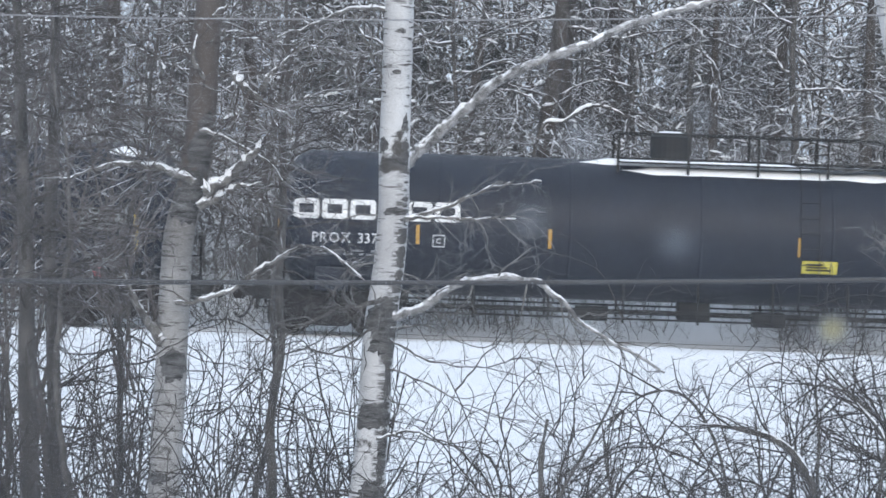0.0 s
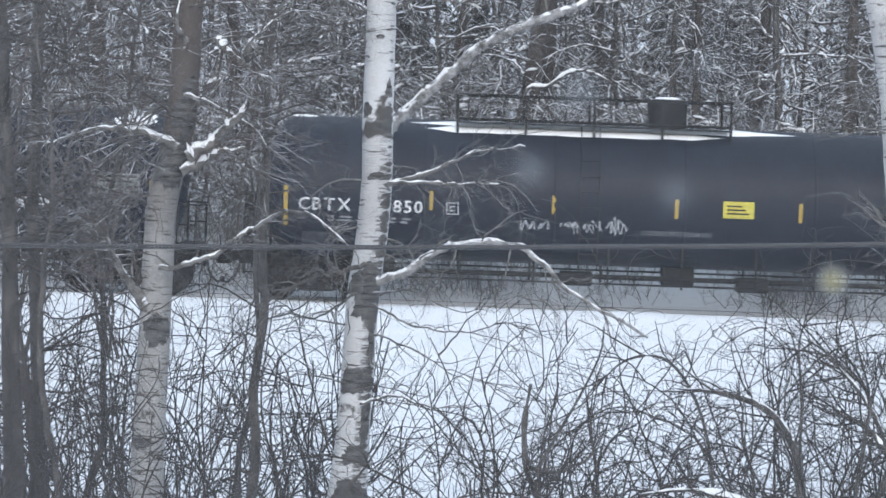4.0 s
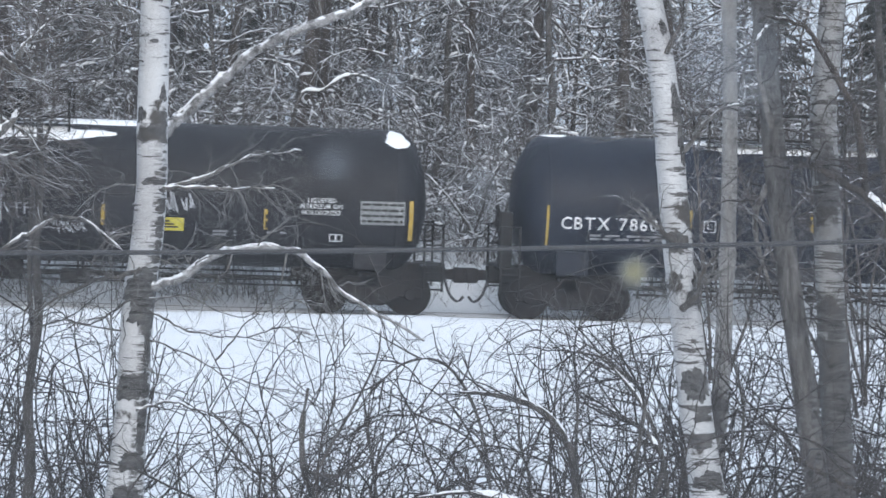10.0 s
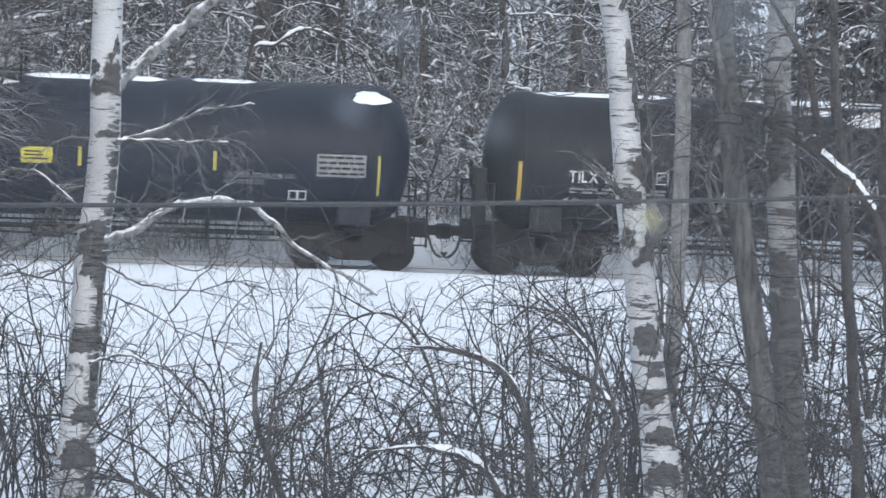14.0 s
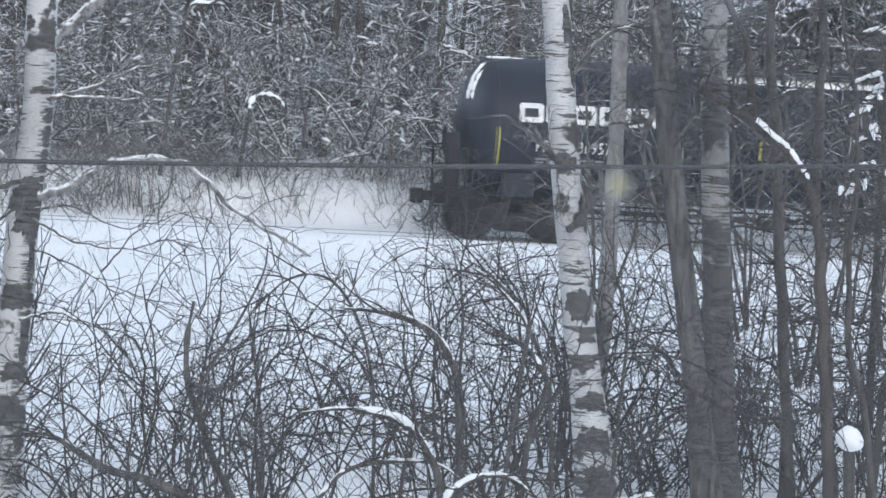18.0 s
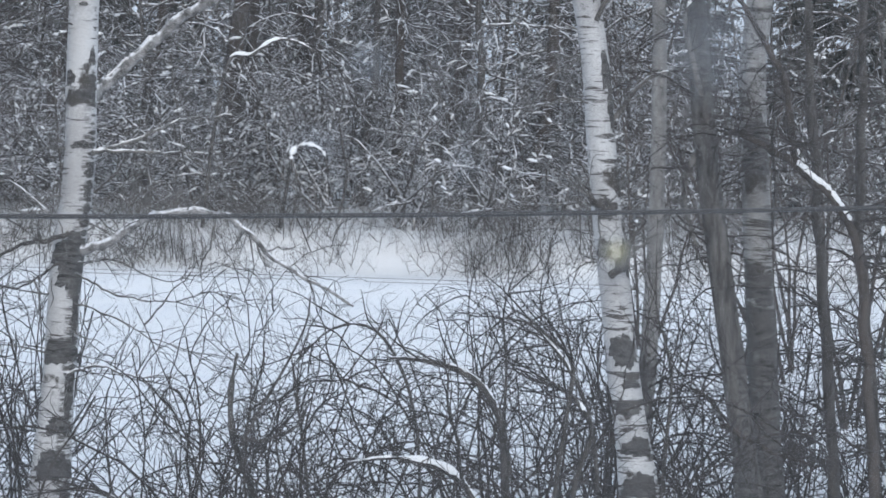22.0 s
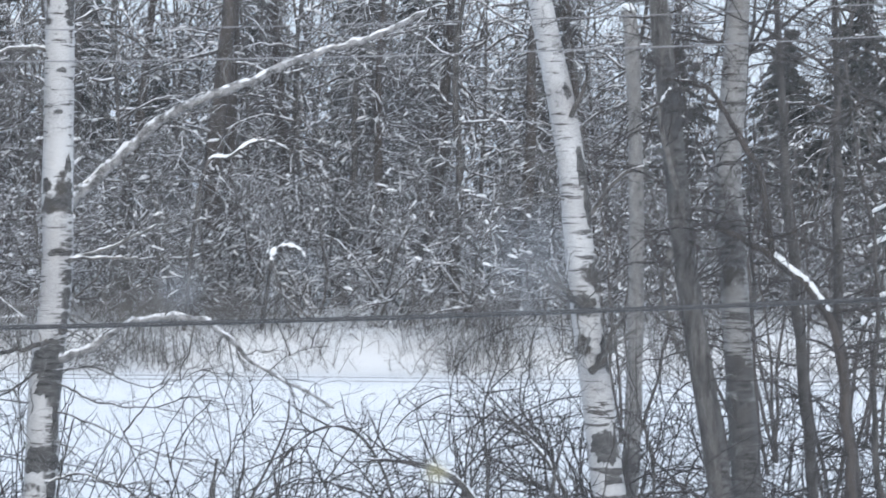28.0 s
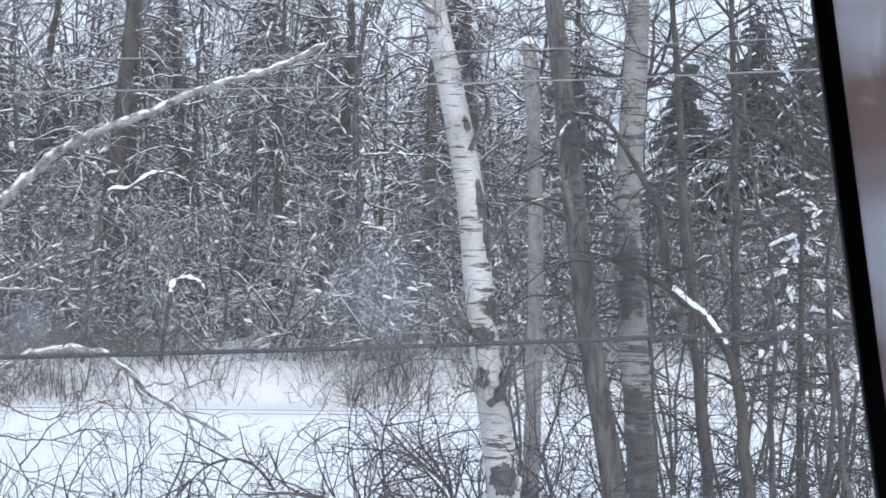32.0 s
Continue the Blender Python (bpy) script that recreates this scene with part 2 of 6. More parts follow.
M_TWIG = twig_material("bare_twig", (0.026, 0.023, 0.022), (0.07, 0.062, 0.058), 0.6, 0.95, 5.0, 0.26)
M_TWIG2 = twig_material("brown_twig", (0.05, 0.044, 0.041), (0.12, 0.106, 0.098), 0.35, 0.8, 3.0, 0.45)
M_LIMB = twig_material("snowy_limb", (0.05, 0.047, 0.044), (0.2, 0.193, 0.185), 0.4, 0.8, 7.0, 0.5)
M_BOUGH = twig_material("pale_lichened_twig", (0.075, 0.073, 0.07), (0.2, 0.195, 0.188), 0.55, 0.9, 6.0, 0.3)
M_WOODTWIG = twig_material("snow_laden_branch", (0.05, 0.046, 0.044), (0.125, 0.116, 0.11), 0.0, 0.6, 5.0, 0.53)
M_FINE = twig_material("fine_woodland_twig", (0.058, 0.054, 0.052), (0.135, 0.127, 0.122), 0.2, 0.8, 5.0, 0.30)
M_FROST = twig_material("far_woodland_twig", (0.06, 0.056, 0.054), (0.12, 0.113, 0.11), 0.3, 0.8, 0.8, 0.4)
M_NEEDLE = twig_material("spruce_needles", (0.018, 0.021, 0.018), (0.046, 0.05, 0.044), 0.3, 0.7, 1.6, 0.4)
M_BRUSH = twig_material("dry_brush", (0.092, 0.085, 0.08), (0.2, 0.188, 0.178), 0.5, 0.9, 3.0, 0.4)
M_TANK = mottled("black_tank_paint", (0.0065, 0.0088, 0.0165), (0.013, 0.0175, 0.0295), 0.9, 0.5, relief=0.12, distance=0.004, fine=14.0)
M_TANK_DULL = mottled("dull_black_tank_paint", (0.0095, 0.0095, 0.0115), (0.019, 0.019, 0.022), 0.8, 0.58, relief=0.15, distance=0.004, fine=14.0)
M_FRAME = mottled("grimy_black_steel", (0.012, 0.012, 0.012), (0.03, 0.028, 0.026), 4.0, 0.7, 0.1, relief=0.3)
M_TRUCK = twig_material("brown_black_cast_steel", (0.009, 0.0085, 0.0085), (0.028, 0.024, 0.022), 0.7, 0.95, 3.0, 0.3)
for m in (M_TANK, M_TANK_DULL, M_FRAME, M_TRUCK):
    m.node_tree.nodes["Principled BSDF"].inputs["Specular IOR Level"].default_value = 0.25
M_STEEL = mottled("worn_rail_steel", (0.11, 0.09, 0.08), (0.22, 0.2, 0.19), 6.0, 0.5, 0.7)
M_YELLOW = mottled("yellow_reflective_tape", (0.35, 0.235, 0.04), (0.48, 0.33, 0.06), 6.0, 0.45, relief=0.1)
M_AMBER = mottled("amber_reflective_tape", (0.37, 0.2, 0.035), (0.5, 0.285, 0.055), 6.0, 0.45, relief=0.1)
M_LEMON = mottled("lemon_reflective_tape", (0.36, 0.32, 0.05), (0.5, 0.44, 0.08), 6.0, 0.45, relief=0.1)
M_PANEL = mottled("yellow_warning_panel", (0.45, 0.39, 0.04), (0.62, 0.54, 0.08), 4.0, 0.5, relief=0.1)
M_WHITE = mottled("white_stencil_paint", (0.55, 0.56, 0.57), (0.78, 0.78, 0.78), 7.0, 0.6, relief=0.1)
M_GREYMARK = mottled("faded_stencil_paint", (0.16, 0.165, 0.17), (0.3, 0.3, 0.31), 7.0, 0.6, relief=0.1)
M_PLACARD = mottled("grey_data_plate", (0.17, 0.18, 0.18), (0.27, 0.28, 0.28), 7.0, 0.6, relief=0.1)
M_PINK = mottled("red_sign_paint", (0.42, 0.05, 0.07), (0.6, 0.12, 0.14), 7.0, 0.5, relief=0.1)
M_GRAFFITI = mottled("chalky_graffiti_paint", (0.32, 0.33, 0.35), (0.55, 0.56, 0.58), 7.0, 0.7, relief=0.1)
M_CABLE = mottled("black_cable_sheath", (0.018, 0.018, 0.02), (0.04, 0.04, 0.044), 30.0, 0.45, relief=0.1)
M_WIRE = mottled("grey_aluminium_wire", (0.2, 0.2, 0.21), (0.3, 0.3, 0.31), 30.0, 0.5, 0.3, relief=0.1)
M_WALL = mottled("painted_plaster", (0.5, 0.48, 0.45), (0.6, 0.58, 0.55), 2.0, 0.85, relief=0.1)
M_SIDING = mottled("painted_clapboard", (0.42, 0.43, 0.44), (0.55, 0.56, 0.57), 1.5, 0.8, relief=0.2)
M_FLOOR = mottled("oak_floor", (0.16, 0.1, 0.06), (0.3, 0.2, 0.12), 3.0, 0.5, relief=0.1, stretch=(1, 0.1, 1))
M_SASH = mottled("weathered_brown_sash", (0.14, 0.09, 0.075), (0.3, 0.24, 0.23), 3.5, 0.7, relief=0.2, stretch=(1, 1, 2))
M_SEAL = mottled("dark_rubber_seal", (0.003, 0.003, 0.006), (0.006, 0.006, 0.011), 30.0, 0.9, relief=0.1)


def pane_material():
    """Old window glass: clear, with a thin film of dirt and a few blurred drops of it."""
    m = bpy.data.materials.new("dirty_window_glass")
    m.use_nodes = True
    n, l = m.node_tree.nodes, m.node_tree.links
    n.clear()
    out = n.new("ShaderNodeOutputMaterial")
    clear = n.new("ShaderNodeBsdfTransparent")
    film = n.new("ShaderNodeBsdfTranslucent")
    mixer = n.new("ShaderNodeMixShader")
    co = n.new("ShaderNodeTexCoord")
    total, tint = None, None
    for (x, z, r, amount) in SMUDGES:
        d = n.new("ShaderNodeVectorMath")
        d.operation = "DISTANCE"
        l.new(co.outputs["Object"], d.inputs[0])
        d.inputs[1].default_value = (x, 0.5, z)
        f = n.new("ShaderNodeMapRange")
        f.interpolation_type = "SMOOTHSTEP"
        f.inputs[1].default_value, f.inputs[2].default_value = r, r * 0.15
        f.inputs[3].default_value, f.inputs[4].default_value = 0.0, amount
        l.new(d.outputs["Value"], f.inputs[0])
        total = f.outputs[0] if total is None else math_node(n, l, "ADD", total, f.outputs[0])
        tint = f.outputs[0] if tint is None else tint
    base = noise_node(n, l, 14.0, 2)
    veil = n.new("ShaderNodeMapRange")
    veil.inputs[3].default_value, veil.inputs[4].default_value = 0.02, 0.036
    l.new(base.outputs[0], veil.inputs[0])
    l.new(math_node(n, l, "ADD", total, veil.outputs[0]), mixer.inputs[0])
    warm = math_node(n, l, "MINIMUM", math_node(n, l, "MULTIPLY", tint, 3.0), 1.0)
    l.new(mix_color(n, l, warm, (0.85, 0.87, 0.9), (0.9, 0.74, 0.3)), film.inputs[0])
    l.new(clear.outputs[0], mixer.inputs[1])
    l.new(film.outputs[0], mixer.inputs[2])
    l.new(mixer.outputs[0], out.inputs[0])
    return m


def film_material():
    """Streaked, half clear film beside the pane, added for the second glass's blurred view."""
    m = bpy.data.materials.new("blurred_glass_film")
    m.use_nodes = True
    n, l = m.node_tree.nodes, m.node_tree.links
    n.clear()
    out, clear, film, mixer = n.new("ShaderNodeOutputMaterial"), n.new("ShaderNodeBsdfTransparent"), n.new("ShaderNodeBsdfTranslucent"), n.new("ShaderNodeMixShader")
    nz = noise_node(n, l, 22.0, 2, (0.6, 1, 1.6))
    r = ramp(n, [(0.40, (0.34, 0.24, 0.22)), (0.60, (0.62, 0.60, 0.63))])
    l.new(nz.outputs[0], r.inputs[0])
    l.new(r.outputs[0], film.inputs[0])
    mixer.inputs[0].default_value = 0.72
    l.new(clear.outputs[0], mixer.inputs[1])
    l.new(film.outputs[0], mixer.inputs[2])
    l.new(mixer.outputs[0], out.inputs[0])
    return m


M_FILM = film_material()
# drops of dirt on the pane: x, z, radius, strength
SMUDGES = [(0.0744, 3.4749, 0.0042, 0.25), (0.0909, 3.513, 0.014, 0.07), (0.0285, 3.507, 0.006, 0.07), (0.020, 3.4925, 0.005, 0.06), (0.046, 3.4895, 0.005, 0.05), (0.050, 3.512, 0.004, 0.05)]
M_PANE = pane_material()


# ---- mesh tools ----
def part(name, bm, mat, parent=None, label=""):
    me = bpy.data.meshes.new(name)
    bm.to_mesh(me)
    bm.free()
    me.materials.append(mat)
    ob = new(name, me)
    if parent:
        ob.parent = parent
    return tagged(ob, label)


def empty(name, m, label, category, group="", kind=""):
    ob = new(name)
    ob.matrix_world = m
    return tagged(ob, label, category, group, kind)


def box(bm, x0, x1, y0, y1, z0, z1, bevel=0.0):
    r = bmesh.ops.create_cube(bm, size=1)
    vs = r["verts"]
    for v in vs:
        v.co = Vector(((x0 + x1) / 2 + v.co.x * (x1 - x0), (y0 + y1) / 2 + v.co.y * (y1 - y0), (z0 + z1) / 2 + v.co.z * (z1 - z0)))
    if bevel:
        bmesh.ops.bevel(bm, geom=list({e for v in vs for e in v.link_edges}), offset=bevel, segments=2, affect="EDGES", profile=0.5)


def rod(bm, a, b, r, sides=8, r2=None):
    a, b = Vector(a), Vector(b)
    d = b - a
    m = Matrix.Translation((a + b) / 2) @ d.to_track_quat("Z", "Y").to_matrix().to_4x4()
    bmesh.ops.create_cone(bm, cap_ends=True, segments=sides, radius1=r, radius2=r if r2 is None else r2, depth=d.length, matrix=m)


class Geo:
    """Many tapered tubes gathered into one mesh."""

    def __init__(self):
        self.tubes = {}

    def tube(self, pts, rads, sides):
        self.tubes.setdefault((len(pts), sides), []).append((pts, rads))

    def mesh(self, name, mat, smooth=True):
        V, Q, base = [], [], 0
        for (n, s), items in self.tubes.items():
            P = np.array([[tuple(p) for p in i[0]] for i in items], float)
            R = np.array([i[1] for i in items], float)
            k = len(items)
            T = np.empty_like(P)
            T[:, 1:-1] = P[:, 2:] - P[:, :-2]
            T[:, 0], T[:, -1] = P[:, 1] - P[:, 0], P[:, -1] - P[:, -2]
            T /= np.linalg.norm(T, axis=2, keepdims=True) + 1e-9
            ref = np.where(np.abs(T[:, :1, 2:3]) > 0.8, np.array([[[1.0, 0, 0]]]), np.array([[[0, 0, 1.0]]]))
            A = np.cross(T, np.broadcast_to(ref, T.shape))
            A /= np.linalg.norm(A, axis=2, keepdims=True) + 1e-9
            B = np.cross(A, T)
            ang = np.arange(s) * (2 * np.pi / s) + np.pi / 2
            ring = P[:, :, None, :] + R[:, :, None, None] * (np.cos(ang)[None, None, :, None] * A[:, :, None, :] + np.sin(ang)[None, None, :, None] * B[:, :, None, :])
            V.append(ring.reshape(-1, 3))
            i0 = np.arange(k)[:, None, None] * (n * s) + np.arange(n - 1)[None, :, None] * s
            j = np.arange(s)[None, None, :]
            j2 = (j + 1) % s
            q = np.stack([i0 + j, i0 + j2, i0 + s + j2, i0 + s + j], -1).reshape(-1, 4) + base
            Q.append(q)
            base += k * n * s
        V, Q = np.concatenate(V), np.concatenate(Q)
        me = bpy.data.meshes.new(name)
        me.vertices.add(len(V))
        me.vertices.foreach_set("co", V.astype(np.float32).ravel())
        me.loops.add(Q.size)
        me.loops.foreach_set("vertex_index", Q.astype(np.int32).ravel())
        me.polygons.add(len(Q))
        me.polygons.foreach_set("loop_start", (np.arange(len(Q)) * 4).astype(np.int32))
        me.polygons.foreach_set("use_smooth", np.full(len(Q), smooth))
        me.update()
        me.validate()
        me.materials.append(mat)
        return me

    def part(self, name, mat, parent=None, label="", smooth=True):
        if not self.tubes:
            return None
        ob = new(name, self.mesh(name, mat, smooth))
        if parent:
            ob.parent = parent
        return tagged(ob, label)


def spline(pts, n):
    """n points of a smooth curve through pts (Catmull-Rom)."""
    P = [Vector(p) for p in pts]
    P = [P[0] * 2 - P[1]] + P + [P[-1] * 2 - P[-2]]
    out = []
    for k in range(n):
        u = k / (n - 1) * (len(P) - 3)
        i = min(int(u), len(P) - 4)
        u -= i
        a, b, c, d = P[i:i + 4]
        out.append(0.5 * (2 * b + (c - a) * u + (2 * a - 5 * b + 4 * c - d) * u * u + (3 * b - a - 3 * c + d) * u ** 3))
    return out


def unit(rng):
    return Vector((rng.uniform(-1, 1), rng.uniform(-1, 1), rng.uniform(-1, 1)))


def grow(geo, rng, p, d, length, r, level, kids=(5, 4, 3), bend=0.28, sag=0.0, steps=4, sides=3, spread=0.9, tip=0.3, ratio=0.5, fine=None):
    """A branch that wanders, with its side branches."""
    pts, rads = [p.copy()], [r]
    d = d.normalized()
    step = length / steps
    dirs = [d]
    for k in range(steps):
        d = (d + unit(rng) * bend + Vector((0, 0, -sag))).normalized()
        p = p + d * step
        pts.append(p)
        dirs.append(d)
        rads.append(r * (1 - (1 - tip) * (k + 1) / steps))
    geo.tube(pts, rads, sides)
    if level <= 0:
        return pts
    n = kids[-level] if level <= len(kids) else kids[0]
    for k in range(n):
        u = 0.18 + 0.82 * (k + rng.random()) / n
        i = min(int(u * steps), steps - 1)
        f = u * steps - i
        q = pts[i].lerp(pts[i + 1], f)
        side = dirs[i].cross(unit(rng)).normalized()
        nd = dirs[i] * rng.uniform(0.45, 0.9) + side * spread
        last = fine is not None and level == 1
        grow(fine if last else geo, rng, q, nd, length * rng.uniform(0.7, 1.2) * ratio, max(r * (0.35 if last else 0.55) * (1 - 0.4 * u), 0.0011), level - 1, kids, bend * 1.15, sag * 1.2, max(steps - 1, 2), 3, spread, tip, ratio, fine)
    return pts


def snow_line(geo, rng, pts, rads, cover=0.8, fat=1.0, steep=0.45):
    """Snow lying along the top of a limb, in broken runs."""
    run = []
    for k, (p, r) in enumerate(zip(pts, rads)):
        flat = 1.0
        if 0 < k < len(pts) - 1:
            t = (pts[k + 1] - pts[k - 1]).normalized()
            flat = math.sqrt(max(0.0, 1 - t.z * t.z))
        if noise.noise((p.x * 5.5, p.z * 5.5, rads[0] * 900)) < cover * 1.15 - 0.80 + 0.25 * rng.random() and flat > steep:
            run.append((p + Vector((0, -r * 0.15, r * (0.72 + 0.3 * rng.random()))), r * fat * rng.uniform(0.35, 1.5)))
        else:
            if len(run) > 1:
                _snow_run(geo, run)
            run = []
    if len(run) > 1:
        _snow_run(geo, run)


def _snow_run(geo, run):
    pts, rads = [q[0] for q in run], [q[1] for q in run]
    rads[0] *= 0.25
    rads[-1] *= 0.25
    geo.tube(pts, rads, 6)


# ---- ground ----
def smooth(a, b, x):
    u = min(1.0, max(0.0, (x - a) / (b - a)))
    return u * u * (3 - 2 * u)


def ground_z(x, y):
    z = -0.12 + 0.12 * smooth(48, 57, y) - 0.012 * smooth(56, 60, y)
    z += 0.15 * smooth(54.5, 57.0, y) * (1 - smooth(57.6, 59.4, y))
    z += 0.95 * smooth(63.3, 65.6, y) + 0.35 * smooth(65, 69, y) + 1.2 * smooth(70, 110, y) + 3.0 * smooth(110, 400, y)
    far = smooth(57, 59.5, y) * (1 - smooth(63, 64.5, y))
    z += 0.10 * (1 - far) * noise.noise((x * 0.35, y * 0.35, 0)) + 0.03 * (1 - far) * noise.noise((x * 1.7, y * 1.7, 4))
    return z


def build_ground():
    ys = [-900, -400, -150, -60, -25, -10, 0] + [4 + 0.6 * k for k in range(90)] + [58 + 0.3 * k for k in range(45)] + [72 + 1.5 * k for k in range(30)] + [120, 150, 200, 300, 450, 700, 1100, 1600]
    xs = [-1600, -900, -400, -200, -100, -60, -40] + [-28 + 0.7 * k for k in range(92)] + [40, 60, 100, 200, 400, 900, 1600]
    me = bpy.data.meshes.new("ground")
    me.from_pydata([(x, y, ground_z(x, y)) for y in ys for x in xs], [], [(j * len(xs) + i, j * len(xs) + i + 1, (j + 1) * len(xs) + i + 1, (j + 1) * len(xs) + i) for j in range(len(ys) - 1) for i in range(len(xs) - 1)])
    me.polygons.foreach_set("use_smooth", [True] * len(me.polygons))
    me.materials.append(M_SNOW)
    tagged(new("ground", me), "snow-covered field with a low railway bank", "ground", kind="structure")


build_ground()


def build_track():
    for k, y in enumerate((60.78, 62.22)):
        bm = bmesh.new()
        box(bm, -150, 150, y - 0.035, y + 0.035, -0.05, -0.004, 0.008)
        box(bm, -150, 150, y - 0.01, y + 0.01, -0.16, -0.05)
        box(bm, -150, 150, y - 0.07, y + 0.07, -0.18, -0.16)
        tagged(part("rail", bm, M_STEEL), "steel rail half buried in packed snow", "rail", "rails of the track", "structure")


build_track()


# ---- the room that the camera looks out of ----
def build_room():
    x0, x1, y0, y1, z0, z1 = -2.2, 2.4, -3.6, 0.44, 2.0, 4.5
    wx0, wx1, wz0, wz1 = -0.85, 0.22, 2.9, 4.15
    wall = 0.18
    bm = bmesh.new()
    box(bm, x0 - wall, wx0, y1, y1 + wall, -0.3, z1 + 0.3)
    box(bm, wx1, x1 + wall, y1, y1 + wall, -0.3, z1 + 0.3)
    box(bm, wx0, wx1, y1, y1 + wall, -0.3, wz0)
    box(bm, wx0, wx1, y1, y1 + wall, wz1, z1 + 0.3)
    tagged(part("wall_north", bm, M_SIDING), "painted house wall with a window opening", "wall", kind="structure")
    for nm, b in (("wall_west", (x0 - wall, x0, y0, y1, -0.3, z1 + 0.3)), ("wall_east", (x1, x1 + wall, y0, y1, -0.3, z1 + 0.3)), ("wall_south", (x0 - wall, x1 + wall, y0 - wall, y0, -0.3, z1 + 0.3))):
        bm = bmesh.new()
        box(bm, *b)
        tagged(part(nm, bm, M_WALL), "plain painted wall of the room", "wall", kind="structure")
    bm = bmesh.new()
    box(bm, x0, x1, y0, y1, z0 - 0.2, z0)
    tagged(part("floor", bm, M_FLOOR), "oak floor of the room", "floor", kind="structure")
    bm = bmesh.new()
    box(bm, x0, x1, y0, y1, z1, z1 + 0.2)
    tagged(part("ceiling", bm, M_WALL), "plain painted ceiling", "ceiling", kind="structure")
    bm = bmesh.new()
    box(bm, x0 - 0.5, x1 + 0.5, y0 - 0.5, y1 + 0.5, z1 + 0.3, z1 + 0.5, 0.03)
    tagged(part("roof", bm, M_SNOW), "flat snow-covered roof", "roof", kind="structure")
    win = empty("window_1", pose(0, 0.5, 3.5), "window with a dark rubber seal and a worn brown sash", "window", kind="structure")
    bm = bmesh.new()
    box(bm, wx0 + 0.02, 0.2, 0.499, 0.501, wz0 + 0.02, wz1 - 0.02)
    ob = part("pane", bm, M_PANE, win, "clear glass with dirt spots")
    ob.matrix_parent_inverse = win.matrix_world.inverted()
    ob.visible_shadow = False
    # sash: rails, left stile, slanting seal, and a film for the blurred outer view
    bm = bmesh.new()
    box(bm, wx0, wx1, 0.47, 0.53, wz0, wz0 + 0.05, 0.004)
    box(bm, wx0, wx1, 0.47, 0.53, wz1 - 0.05, wz1, 0.004)
    box(bm, wx0, wx0 + 0.05, 0.47, 0.53, wz0 + 0.05, wz1 - 0.05, 0.004)
    ob = part("sash", bm, M_SASH, win)
    ob.matrix_parent_inverse = win.matrix_world.inverted()
    lean = 0.156
    for nm, mat, a, b in (("seal", M_SEAL, -0.0055, -0.0016), ("side_film", M_FILM, -0.0016, 0.035)):
        bm = bmesh.new()
        box(bm, a, b, 0.4965 if nm == "side_film" else 0.4955, 0.498, -0.55, 0.55, 0.0006)
        for v in bm.verts:
            v.co.x += 0.1722 + lean * -(v.co.z + 3.5 - 3.555)
            v.co.z += 3.52
        ob = part(nm, bm, mat, win)
        ob.matrix_parent_inverse = win.matrix_world.inverted()


build_room()


# ---- overhead lines ----
def build_lines():
    for nm, y, z, slope, sag, r, mat, lab in (("power_cable", 12.0, 3.048, 0.036, 0.003, 0.0102, M_CABLE, "thick black cable strung across the clearing"), ("overhead_wire", 12.0, 4.163, 0.035, 0.006, 0.0034, M_WIRE, "thin grey overhead wire"), ("overhead_wire", 12.2, 4.31, 0.037, 0.006, 0.0026, M_WIRE, "thin grey overhead wire")):
        g = Geo()
        pts = [(x, y, z + slope * x + sag * x * x) for x in [-25 + 1.25 * k for k in range(41)]]
        g.tube([Vector(p) for p in pts], [r] * len(pts), 8)
        tagged(g.part(nm, mat), lab, "cable" if "cable" in nm else "wire", "lines overhead")


build_lines()


# ---- tank cars ----
TANK_Z, TANK_R, TANK_Y = 2.46, 1.53, 61.5
FRONT = -TANK_R  # the side that faces the camera, in the car's own space


def on_tank(z):
    """Depth of the tank's near side at height z."""
    dz = z - TANK_Z
    return -math.sqrt(max(TANK_R ** 2 - dz * dz, 0.01))


def wrap(bm, lift=0.004):
    """Lay flat work drawn in x and z on the tank's curved side."""
    for v in bm.verts:
        depth = v.co.y
        v.co.y = on_tank(v.co.z) - lift + depth


